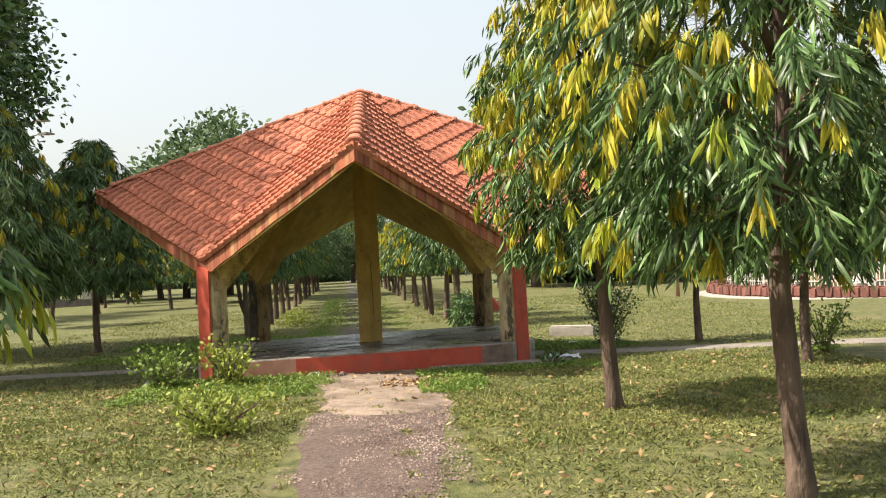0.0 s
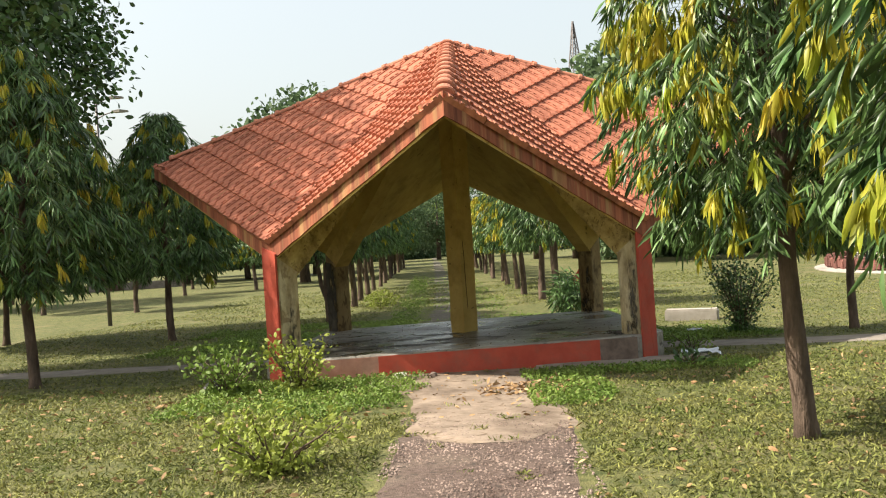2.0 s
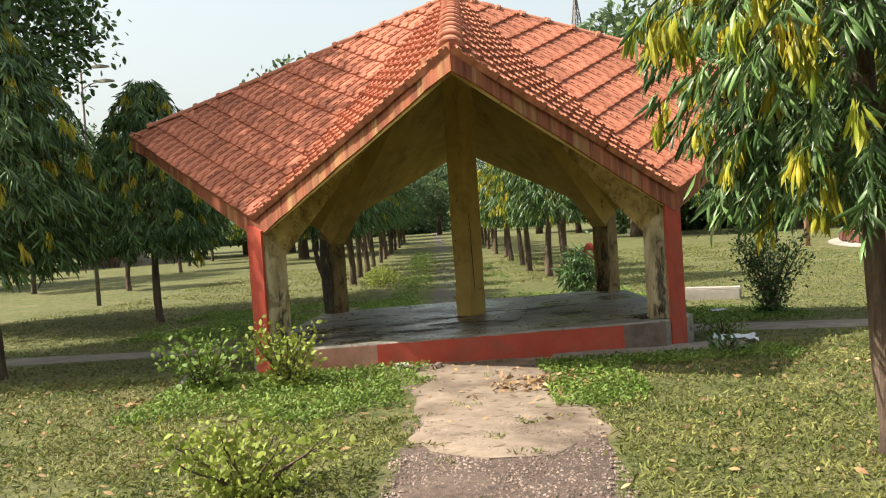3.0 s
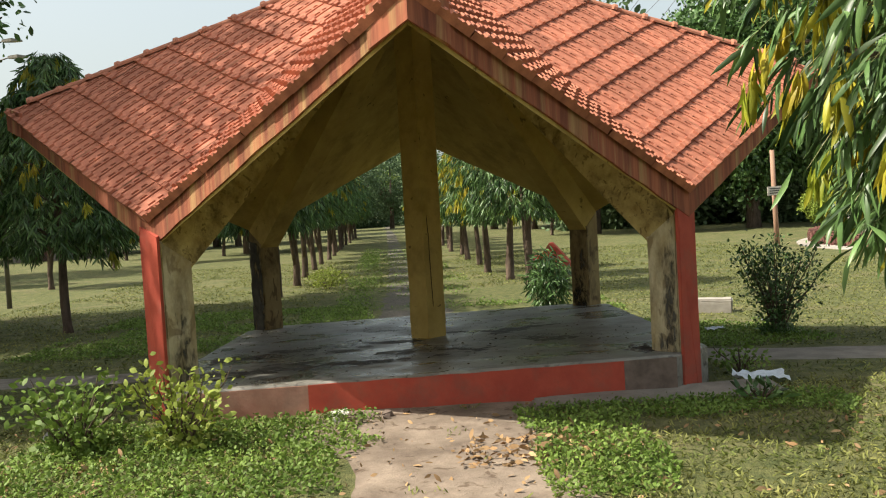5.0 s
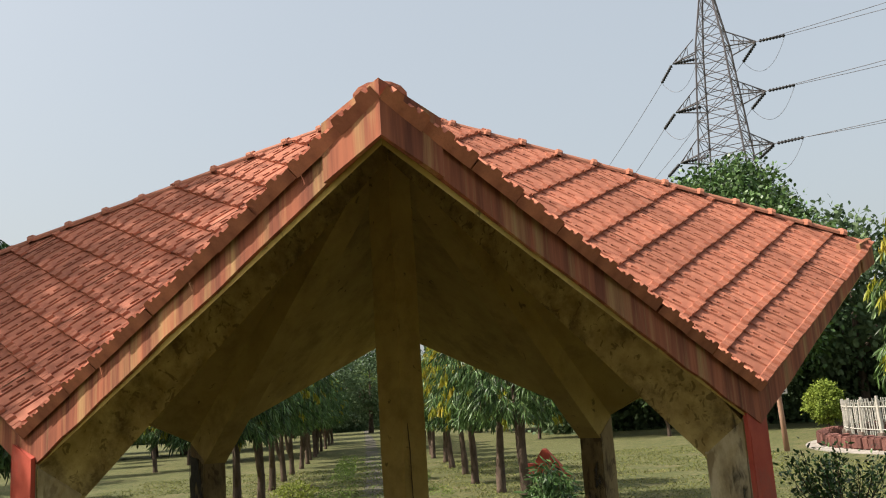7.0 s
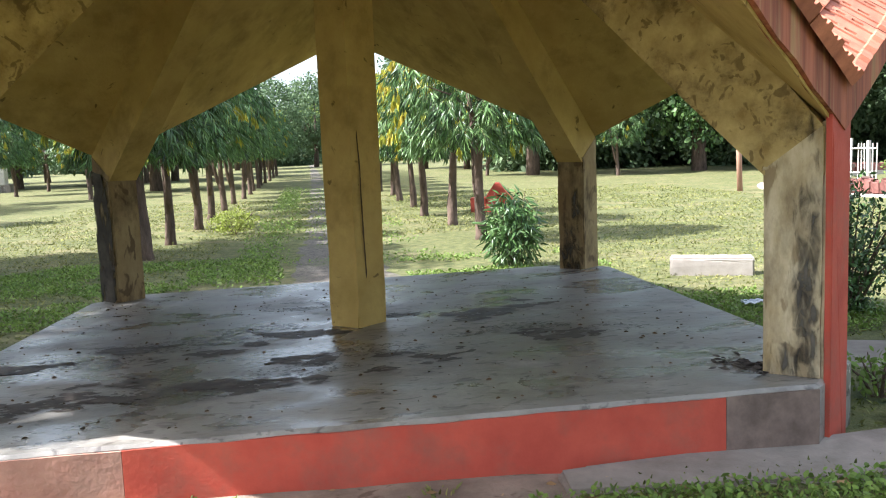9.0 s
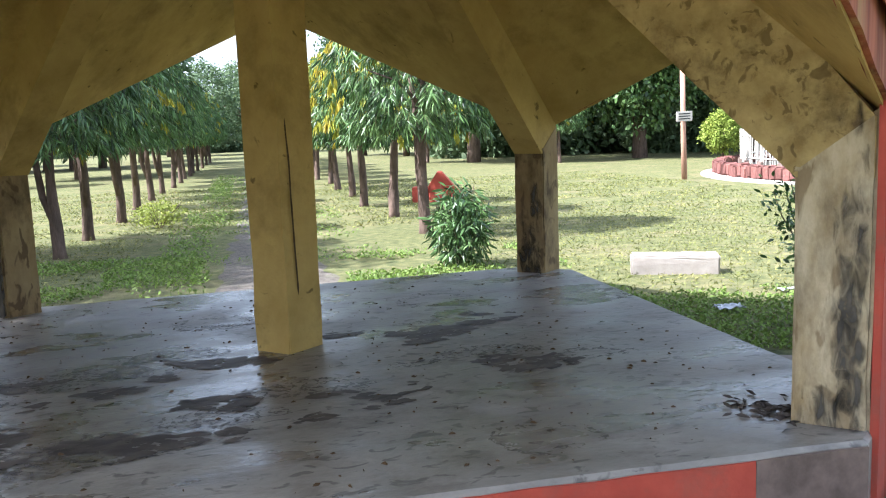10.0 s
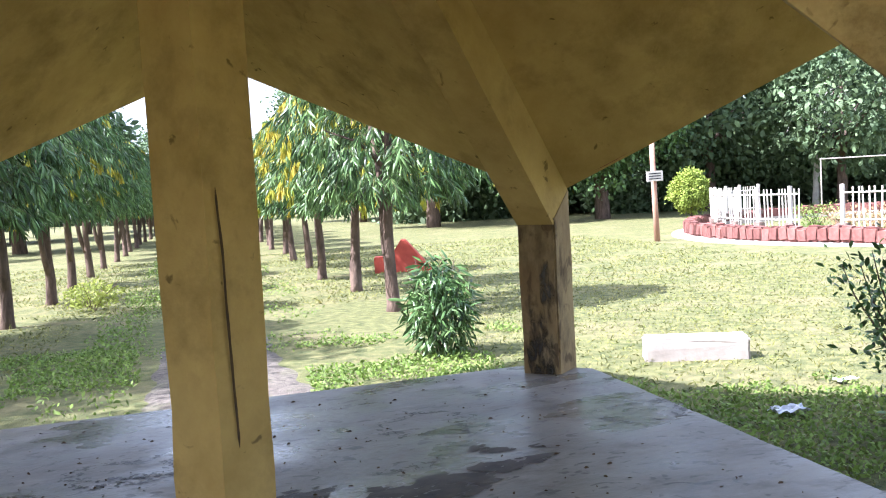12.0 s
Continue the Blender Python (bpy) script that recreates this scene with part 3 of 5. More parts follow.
def lay_tiles(corner, tip, joined=None):
    """Whole and cut tiles on the triangle between the top, a column corner and a tip; joined: gather them in this bmesh."""
    cv, tv, top = Vector((*corner, Z_V)), Vector((*tip, Z_TIP)), Vector((0, 0, Z_C))
    eu = (tv - cv).normalized()
    n = eu.cross(top - cv).normalized()
    if n.z < 0:
        n = -n
    ev = n.cross(eu)
    if ev.dot(top - cv) < 0:
        ev = -ev
    flip = eu.cross(ev).dot(n) < 0
    tri = [(0.0, 0.0), ((tv - cv).length, 0.0), ((top - cv).dot(eu), (top - cv).dot(ev))]
    frame_m = Matrix((eu, ev, n)).transposed().to_4x4()
    frame_m.translation = cv
    u_lo, u_hi = min(p[0] for p in tri), max(p[0] for p in tri)
    cx, cy = sum(p[0] for p in tri) / 3, sum(p[1] for p in tri) / 3
    whole = None
    for row in range(int(tri[2][1] / COURSE) + 1):
        for col in range(int(math.floor(u_lo / TILE_W)) - 1, int(u_hi / TILE_W) + 2):
            u0, v0 = col * TILE_W, row * COURSE
            quad = [(u0, v0), (u0 + TILE_W, v0), (u0 + TILE_W, v0 + COURSE), (u0, v0 + COURSE)]
            hits = [inside(q, tri) for q in quad]
            fine = [(u0 + TILE_W * a / 4, v0 + COURSE * b / 4) for a in range(5) for b in range(5)]
            if not any(inside(q, tri) for q in fine):
                continue
            if all(hits) and whole is not None and joined is None:
                ob = part("roof_tile", whole, pavilion)
            else:
                bm = bmesh.new()
                grid = [[bm.verts.new(p) for p in r] for r in tile_points(0, 0)]
                for r0, r1 in zip(grid, grid[1:]):
                    for k in range(len(r0) - 1):
                        q = (r0[k], r0[k + 1], r1[k + 1], r1[k])
                        bm.faces.new(q[::-1] if flip else q)
                if not all(hits):
                    for a, b in zip(tri, tri[1:] + tri[:1]):
                        if a[1] == 0 and b[1] == 0:
                            continue
                        nrm = Vector((b[1] - a[1], a[0] - b[0], 0))
                        if nrm.dot(Vector((cx - a[0], cy - a[1], 0))) > 0:
                            nrm = -nrm
                        bmesh.ops.bisect_plane(bm, geom=bm.verts[:] + bm.edges[:] + bm.faces[:], plane_co=(a[0] - u0, a[1] - v0, 0),
                                               plane_no=nrm, clear_outer=True)
                    if len(bm.faces) < 3:
                        bm.free()
                        continue
                if joined is not None:
                    bm.transform(frame_m @ pose(u0, v0, random.uniform(0, 0.004)))
                    tmp = mesh_of("roof_tile", bm, M_TILE)
                    joined.from_mesh(tmp)
                    bpy.data.meshes.remove(tmp)
                    continue
                me = mesh_of("roof_tile", bm, M_TILE)
                if all(hits):
                    whole = me
                ob = part("roof_tile", me, pavilion)
            jig = 0.008
            ob.matrix_basis = frame_m @ pose(u0 + random.uniform(-jig, jig), v0 + random.uniform(-jig, jig), random.uniform(0, 0.004), random.uniform(-0.4, 0.4), random.uniform(-0.5, 0.5), random.uniform(-0.5, 0.5))


rear_tiles = bmesh.new()
for k, (c, t) in enumerate(PANELS):
    lay_tiles(c, t, rear_tiles if 3 <= k <= 6 else None)
tagged(part("rear_tiling", rear_tiles, pavilion, M_TILE), "red clay tiles of the rear slopes", kind="stuff")


def ridge_tiles(tip):
    a, b = Vector((0, 0, Z_C - 0.005)), Vector((tip[0] * 0.95, tip[1] * 0.95, Z_TIP + 0.035 + 0.05 * (Z_C - Z_TIP)))
    d = (b - a).normalized()
    side = d.cross(Vector((0, 0, 1))).normalized()
    up = side.cross(d)
    k = 13
    step = (b - a).length / k
    bm = bmesh.new()
    rings = []
    for f, r in ((-0.02, 0.085), (0.80, 0.095), (0.86, 0.125), (0.97, 0.125), (1.0, 0.10)):
        ring = []
        for j in range(9):
            w = math.radians(-10 + 200 * j / 8)
            p = d * (f * step) + side * (r * 1.05 * math.cos(w)) + up * (r * 0.62 * math.sin(w) - 0.02)
            ring.append(bm.verts.new(p))
        rings.append(ring)
    for r0, r1 in zip(rings, rings[1:]):
        for j in range(8):
            bm.faces.new((r0[j], r0[j + 1], r1[j + 1], r1[j]))
    bm.faces.new(rings[-1])
    bmesh.ops.recalc_face_normals(bm, faces=bm.faces)
    me = mesh_of("ridge_tile", bm, M_RIDGE)
    for i in range(k):
        ob = part("ridge_tile", me, pavilion)
        ob.matrix_basis = Matrix.Translation(a + d * (step * i) + Vector((0, 0, random.uniform(-0.008, 0.008))))


for t in TIPS:
    ridge_tiles(t)
for x, y in TIPS:
    # folded end cap where two fascia boards meet
    q = math.sqrt(0.5)
    ax, ay = (x / TIP, y / TIP)
    for s in (-1, 1):
        bm = bmesh.new()
        ex, ey = -ax * q - s * ay * q, -ay * q + s * ax * q      # along the board
        nx, ny = ax * q - s * ay * q, ay * q + s * ax * q        # outwards
        pts = []
        for dist in (0.0, 0.32):
            for o in (0.040, 0.075):
                for z in (-0.185, 0.075 if dist == 0 else 0.10):
                    reach = o if dist == 0 else 0.0
                    pts.append((x * 0.988 + nx * o - ex * reach + ex * dist, y * 0.988 + ny * o - ey * reach + ey * dist, Z_TIP + z - dist * 0.40))
        hull(bm, pts)
        part("gable_cap", bm, pavilion, M_FASCIA, "cracked red cap at the gable tip")


# ---- trees ----
LEAF = np.array([(0, 0, 0), (0.42, 0.5, -0.05), (0.42, -0.5, -0.05), (0.78, 0.36, -0.20), (0.78, -0.36, -0.20), (1.0, 0, -0.34), (0.45, 0, -0.02), (0.78, 0, -0.17)])
LEAF_F = [(0, 2, 6), (0, 6, 1), (2, 4, 7, 6), (6, 7, 3, 1), (4, 5, 7), (7, 5, 3)]


def leaves(name, base, heads, lengths, widths, material, rng, simple=False):
    """Many leaves in one mesh: base points, directions, lengths and widths."""
    k = len(base)
    d = heads / np.linalg.norm(heads, axis=1, keepdims=True)
    ref = rng.normal(size=(k, 3))
    s = np.cross(d, ref)
    s /= np.linalg.norm(s, axis=1, keepdims=True) + 1e-9
    u = np.cross(s, d)
    flipped = u[:, 2] < 0
    u[flipped] *= -1
    s[flipped] *= -1
    if simple:
        loc = LEAF[[0, 1, 2, 3, 4, 5]]
        faces0 = [(0, 2, 1), (1, 2, 4, 3), (3, 4, 5)]
    else:
        loc, faces0 = LEAF, LEAF_F
    v = (base[:, None, :] + d[:, None, :] * (loc[None, :, 0:1] * lengths[:, None, None]) + s[:, None, :] * (loc[None, :, 1:2] * widths[:, None, None])
         + u[:, None, :] * (loc[None, :, 2:3] * lengths[:, None, None] * 0.7))
    nv = len(loc)
    verts = v.reshape(-1, 3)
    sizes = [len(f) for f in faces0]
    flat = np.concatenate([np.array(f) for f in faces0])
    loops = (flat[None, :] + (np.arange(k) * nv)[:, None]).reshape(-1)
    starts1 = np.concatenate([[0], np.cumsum(sizes)[:-1]])
    starts = (starts1[None, :] + (np.arange(k) * len(flat))[:, None]).reshape(-1)
    me = bpy.data.meshes.new(name)
    me.vertices.add(len(verts))
    me.vertices.foreach_set("co", verts.astype(np.float32).reshape(-1))
    me.loops.add(len(loops))
    me.loops.foreach_set("vertex_index", loops.astype(np.int32))
    me.polygons.add(len(starts))
    me.polygons.foreach_set("loop_start", starts.astype(np.int32))
    me.update(calc_edges=True)
    me.materials.append(material)
    return me


def shell_points(rng, k, rx, rz, cz, hollow=0.35, flat=0.0):
    """Cluster centres in an uneven egg-shaped crown."""
    d = rng.normal(size=(k, 3))
    d /= np.linalg.norm(d, axis=1, keepdims=True)
    r = (hollow + (1 - hollow) * rng.random(k) ** 0.6)[:, None]
    lump = np.array([1 + 0.22 * noise.noise(Vector(x) * 1.7 + Vector((k * 0.01, 3, 1))) for x in d])[:, None]
    p = d * r * lump * np.array([rx, rx, rz])
    taper = 1 - 0.30 * np.clip(p[:, 2] / rz, 0, 1) ** 2
    p[:, 0] *= taper
    p[:, 1] *= taper
    p[:, 2] += cz
    return p, d


def thin_twigs(p0, p1, p2, r):
    """Three-sided twigs along curves, joined in one mesh."""
    k, rings = len(p0), 5
    ang = np.arange(3) * 2.0944
    off = np.stack([np.cos(ang), np.sin(ang), np.zeros(3)], 1)
    verts = np.empty((k, rings, 3, 3))
    for i in range(rings):
        f = i / (rings - 1)
        c = p0 * (1 - f) ** 2 + p1 * (2 * f * (1 - f)) + p2 * f * f
        verts[:, i] = c[:, None, :] + off[None] * (r * (1 - 0.75 * f))
    faces = []
    for t in range(k):
        for i in range(rings - 1):
            a = (t * rings + i) * 3
            faces += [(a + j, a + (j + 1) % 3, a + 3 + (j + 1) % 3, a + 3 + j) for j in range(3)]
    return pydata("twigs", verts.reshape(-1, 3), faces, M_TWIG)


def spray(root, p0, p1, p2, per, leaf_len, young, rng):
    """Leaves along drooping twigs: dark ones set all along them, young ones in hanging bunches at their tips."""
    out = p2 - p0
    out[:, 2] = 0
    out /= np.linalg.norm(out, axis=1, keepdims=True) + 1e-6
    for nm, mask, mtl in (("crown", ~young, M_LEAF), ("young_leaves", young, M_YOUNG)):
        k = int(mask.sum())
        if not k:
            continue
        a, b, c, o = (np.repeat(q[mask], per, 0) for q in (p0, p1, p2, out))
        n = k * per
        if nm == "crown":
            f = 0.22 + 0.78 * rng.random((n, 1)) ** 0.75
            side = np.cross(o, np.array([0, 0, 1.0])) * rng.normal(size=(n, 1)) * 0.55
            head = o * (0.25 + 0.6 * rng.random((n, 1))) + side + rng.normal(size=(n, 3)) * 0.30 + np.array([0, 0, -0.95])
            ln = leaf_len * rng.uniform(0.6, 1.25, n)
            wide = 0.135
        else:
            f = 0.72 + 0.28 * rng.random((n, 1))
            head = o * 0.16 + rng.normal(size=(n, 3)) * np.array([0.24, 0.24, 0.1]) + np.array([0, 0, -1.0])
            ln = leaf_len * rng.uniform(0.65, 1.1, n)
            wide = 0.165
        base = a * (1 - f) ** 2 + b * (2 * f * (1 - f)) + c * f * f + rng.normal(size=(n, 3)) * 0.018
        part(nm, leaves(nm, base, head, ln, ln * wide, mtl, rng), root, label="hanging glossy green leaves" if nm == "crown" else "hanging yellow-green young leaves")
    tagged(part("twig_growth", thin_twigs(p0, p1, p2, 0.006), root), "thin green twigs", kind="stuff")


def droop_tree(seed, height, rx, stem, twigs, per, leaf_len, label, young=0.12, girth=0.088, fork=False):
    """A garden tree: domed crown of drooping twigs with long narrow leaves and yellow-green young bunches."""
    rng = np.random.default_rng(seed)
    rnd = random.Random(seed)
    root = thing("tree", label, "tree", "drooping garden trees")
    bm = bmesh.new()
    lean = rnd.uniform(-0.06, 0.06), rnd.uniform(-0.05, 0.05)
    pts, rad = [], []
    for i in range(12):
        f = i / 11
        z = -0.25 + f * (height * 0.8 + 0.25)
        pts.append((lean[0] * z * (0.3 + 0.7 * f) + 0.03 * math.sin(z * 2.1 + seed), lean[1] * z * f + 0.03 * math.cos(z * 1.7 + seed), z))
        rad.append(girth * (1 - 0.72 * f) + (0.05 if i == 0 else 0))
    tube(bm, pts, rad, 10, 0.12, rnd)
    if fork:
        tube(bm, [pts[2], (pts[3][0] - 0.16, pts[3][1] - 0.05, pts[3][2] + 0.1), (-0.34, -0.08, stem + 0.35), (-0.6, -0.2, stem + 1.3)], [girth * 0.62, girth * 0.55, girth * 0.42, girth * 0.2], 8, 0.1, rnd)
    part("trunk", bm, root, M_BARK, "dark rough bark", True)
    for i in range(12):
        bm = bmesh.new()
        z0 = stem + height * 0.45 * i / 11 - 0.1
        w = i * 2.4 + rnd.uniform(-0.4, 0.4)
        ln = rx * rnd.uniform(0.6, 0.9) * (1 - 0.5 * i / 11)
        f0 = z0 / (height * 0.8)
        bx, by = lean[0] * z0 * (0.3 + 0.7 * f0), lean[1] * z0 * f0
        tube(bm, [(bx, by, z0), (bx + math.cos(w) * ln * 0.45, by + math.sin(w) * ln * 0.45, z0 + 0.42), (bx + math.cos(w) * ln, by + math.sin(w) * ln, z0 + 0.60)], [0.035, 0.022, 0.008], 6, 0.1, rnd)
        part("limb", bm, root, M_BARK, smooth=True)
    low = stem - 0.25
    h = rng.random(twigs) ** 1.15
    w = rng.uniform(0, 6.2832, twigs)
    full = np.where(h < 0.22, 0.70 + 0.30 * h / 0.22, 1 - 0.86 * (np.clip(h - 0.22, 0, 1) / 0.78) ** 1.75)
    lump = np.array([1 + 0.34 * noise.noise(Vector((math.cos(a) * 1.6, math.sin(a) * 1.6, g * 4.5 + seed))) for a, g in zip(w, h)])
    deep = rng.random(twigs) ** 0.42
    r = rx * full * lump * (0.25 + 0.75 * deep)
    radial = np.stack([np.cos(w), np.sin(w), np.zeros(twigs)], 1)
    z = low + 0.28 + h * (height - low - 0.30)
    mid = radial * r[:, None]
    mid[:, 2] = z
    mid[:, 0] += lean[0] * z
    p0 = mid - radial * np.minimum(0.42, r * 0.8)[:, None] + np.array([0, 0, -0.02])
    p1 = mid + np.array([0, 0, 0.16])
    p2 = mid + radial * 0.12 + rng.normal(size=(twigs, 3)) * 0.06 + np.array([0, 0, -0.16])
    spray(root, p0, p1, p2, per, leaf_len, (rng.random(twigs) < young * (0.5 + 1.6 * h)) & (deep > 0.55), rng)
    return root


def placed(tree, x, y, turn, size=1.0, tall=1.0):
    return pose(x, y, ground_z(x, y), 0, 0, turn) @ Matrix.Diagonal((size, size, size * tall, 1))


def put_tree(master, x, y, turn, size=1.0, tall=1.0, used=set()):
    m = placed(master, x, y, turn, size, tall)
    if master.name in used:
        return copy_thing(master, m)
    used.add(master.name)
    master.matrix_basis = m
    return master


T1 = droop_tree(3, 5.1, 1.30, 1.62, 900, 28, 0.175, "young garden tree with hanging green and yellow leaves on lawn", 0.50)
T2 = droop_tree(11, 5.0, 1.42, 1.62, 900, 28, 0.175, "dense garden tree with long drooping leaves on the lawn", 0.38)
T5 = droop_tree(17, 5.0, 1.50, 1.50, 760, 24, 0.215, "dark green garden tree with lighter top on shaded lawn", 0.10)
T3 = droop_tree(21, 4.7, 1.62, 1.80, 460, 22, 0.24, "avenue tree with drooping leaves beside gravel path", 0.55, 0.125)
T4 = droop_tree(33, 4.9, 1.58, 1.80, 460, 22, 0.24, "avenue tree with drooping leaves and forked dark trunk", 0.13, 0.115, True)

for m, x, y, turn, size in ((T1, 2.61, -7.24, 20, 1.0), (T2, 2.85, -10.76, 130, 1.0), (T2, -3.4, -12.9, 60, 0.92), (T5, -6.25, -1.55, 200, 0.98),
                            (T5, -7.15, 6.8, 80, 1.12), (T1, 6.4, 0.6, 300, 0.9), (T5, 6.2, -4.2, 10, 0.9), (T5, -12.1, 8.4, 310, 1.05)):
    put_tree(m, x, y, turn, size)


def low_branch():
    """A low bough of the tree by the path, hanging towards it."""
    rng = np.random.default_rng(29)
    owner = thing("tree_bough", "low drooping bough with yellow-green leaves beside path", "branch")
    bm = bmesh.new()
    tube(bm, [(-3.35, -12.9, 1.75), (-2.4, -12.8, 2.0), (-1.6, -12.75, 1.92), (-1.05, -12.7, 1.74)], [0.035, 0.025, 0.014, 0.005], 6)
    part("bough", bm, owner, M_BARK)
    k = 64
    x = np.linspace(-2.6, -1.06, k)
    p0 = np.stack([x, np.full(k, -12.76), 1.98 - 0.105 * (x + 2.4) ** 2], 1)
    away = rng.normal(size=(k, 3)) * np.array([0.10, 0.20, 0.07])
    p1 = p0 + away * 0.7 + np.array([0.06, 0, 0.04])
    p2 = p0 + away + np.array([0.14, 0, -0.14])
    spray(owner, p0, p1, p2, 16, 0.165, (x > -1.6) & (rng.random(k) < 0.45), rng)


low_branch()
avenue_random = random.Random(5)
for i in range(16):
    for s, y in ((2.45, 10.2 + 3.9 * i), (-3.85, (9.4, 12.4, 16.5)[i] if i < 3 else 9.0 + 3.9 * i)):
        put_tree(T3 if s > 0 and i % 5 != 0 else T4, s - 0.046 * (y - 10) + avenue_random.uniform(-0.12, 0.12), y,
                 avenue_random.uniform(0, 360), avenue_random.uniform(0.92, 1.06), avenue_random.uniform(0.95, 1.08))
for x, y in ((-14, 22), (-20, 53), (-13, 38), (-12.7, 44), (-19.5, 46), (-16.7, 36), (-24, 30), (-19, 24), (-28, 38), (14.5, 40), (21.7, 54), (8.5, 48), (11, 60)):
    put_tree((T3, T4)[avenue_random.randrange(2)], x, y, avenue_random.uniform(0, 360), avenue_random.uniform(0.9, 1.05))


def broad_tree(seed, height, rx, stem, clumps, per, leaf_len, material, label, name="tree", group="", hollow=0.5):
    """A broad tree: forked trunk and a lumpy crown of many leaves."""
    rng = np.random.default_rng(seed)
    rnd = random.Random(seed)
    root = thing(name, label, "tree", group)
    bm = bmesh.new()
    tube(bm, [(0, 0, -0.4), (0.1, 0, stem * 0.5), (0.05, 0.1, stem), (0.2, 0, height * 0.7)], [height * 0.032, height * 0.026, height * 0.022, height * 0.006], 8, 0.1, rnd)
    for i in range(6):
        w = i * 1.05 + rnd.random()
        tube(bm, [(0.05, 0.1, stem * rnd.uniform(0.9, 1.2)), (math.cos(w) * rx * 0.35, math.sin(w) * rx * 0.35, stem + height * 0.18), (math.cos(w) * rx * 0.7, math.sin(w) * rx * 0.7, stem + height * 0.30)],
             [height * 0.014, height * 0.009, height * 0.003], 6, 0.1, rnd)
    part("trunk", bm, root, M_BARK, smooth=True)
    rz = (height - stem * 0.8) / 2
    p, d = shell_points(rng, clumps, rx, rz, stem * 0.8 + rz, hollow)
    k = clumps * per
    base = np.repeat(p, per, 0) + rng.normal(size=(k, 3)) * rx * 0.085
    head = np.repeat(d, per, 0) * 0.7 + rng.normal(size=(k, 3)) * 0.8 + np.array([0, 0, -0.1])
    ln = leaf_len * rng.uniform(0.6, 1.3, k)
    part("crown", leaves("crown", base, head, ln, ln * 0.55, material, rng, True), root)
    return root


B1 = broad_tree(41, 15, 5.5, 3.5, 330, 26, 0.42, M_FAR_HAZED, "tall dark leafy tree at the edge of the park", group="boundary trees")
B2 = broad_tree(42, 11, 4.8, 2.6, 300, 26, 0.40, M_FAR_HAZED, "broad dark green tree at the edge of the park", group="boundary trees")
B3 = broad_tree(43, 9, 4.5, 2.4, 340, 34, 0.29, M_FARLT, "light green broad tree at the edge of the park", group="boundary trees")
B4 = broad_tree(44, 13.6, 3.6, 3.4, 900, 44, 0.18, M_LEAF, "tall dark leafy tree beside the pavilion lawn", hollow=0.4)
B5 = broad_tree(45, 13.2, 4.6, 2.6, 1500, 36, 0.26, M_LEAF, "dense dark green broad tree below the power tower", hollow=0.35)
far_random = random.Random(9)
for m, x, y, size in ((B1, -26, 30, 0.9), (B2, -11.5, 46, 1.18), (B2, 11.0, 46, 1.15),  (B2, 29, 46, 1.0), (B2, 34, 40, 0.9)):
    put_tree(m, x, y, far_random.uniform(0, 360), size)
put_tree(B5, 20.0, 42, 70, 1.2)
put_tree(B4, -10.6, 0.3, 40)
put_tree(B4, -12.6, 7.2, 160, 1.05)
for x, y, size in ((-9.5, 98, 0.8), (-4.5, 104, 0.85), (0.5, 100, 0.75), (-14, 102, 0.8)):
    put_tree(B1, x, y, far_random.uniform(0, 360), size)
for i in range(60):
    w = radians(-62 + 124 * i / 59 + far_random.uniform(-1, 1))
    r = far_random.uniform(64, 92)
    if abs(w + 0.05) < 0.11:
        r = far_random.uniform(128, 150)
    put_tree((B1, B2, B2, B3)[far_random.randrange(4)], math.sin(w) * r, math.cos(w) * r, far_random.uniform(0, 360), far_random.uniform(0.75, 1.05))


# ---- shrubs and low plants ----
def shrub(seed, height, radius, count, leaf, ratio, material, label, name="shrub", up=0.5, stems=9, hollow=0.25, base=0.06, top_thin=0.0):
    """A bush of thin stems with many small leaves."""
    rng = np.random.default_rng(seed)
    rnd = random.Random(seed)
    root = thing(name, label, "shrub")
    tips = []
    for i in range(stems):
        w = 6.283 * i / stems + rnd.uniform(-0.3, 0.3)
        r = radius * rnd.uniform(0.35, 0.95)
        h = height * rnd.uniform(0.6, 1.0)
        pts = [(0, 0, -0.08), (math.cos(w) * r * 0.4, math.sin(w) * r * 0.4, h * 0.45), (math.cos(w) * r * 0.85, math.sin(w) * r * 0.85, h * 0.8), (math.cos(w) * r, math.sin(w) * r, h)]
        bm = bmesh.new()
        tube(bm, pts, [0.012, 0.009, 0.006, 0.003], 5, 0.1, rnd)
        part("stem", bm, root, M_BARK)
        tips.append([np.array(p) for p in pts])
    k = count
    if top_thin:
        seg = rng.integers(0, stems, k)
        f = rng.random(k) ** 1.15
        pos = np.empty((k, 3))
        for i in range(k):
            t = tips[seg[i]]
            g = f[i] * 3
            j = min(int(g), 2)
            pos[i] = t[j] + (t[j + 1] - t[j]) * (g - j)
        pos += rng.normal(size=(k, 3)) * radius * 0.16 * (1.1 - f[:, None] * top_thin)
    else:
        pos, d0 = shell_points(rng, k, radius, height * 0.5, height * 0.5, hollow)
    pos[:, 2] = np.maximum(pos[:, 2], base)
    head = pos * np.array([1, 1, 0.3]) + rng.normal(size=(k, 3)) * radius * 0.9
    head[:, 2] += up * radius
    ln = leaf * rng.uniform(0.6, 1.3, k)
    part("foliage", leaves("foliage", pos, head, ln, ln * ratio, material, rng), root)
    return root


def stand(ob, x, y, turn=0, size=1.0):
    ob.matrix_basis = pose(x, y, ground_z(x, y), 0, 0, turn) @ Matrix.Diagonal((size, size, size, 1))
    return ob


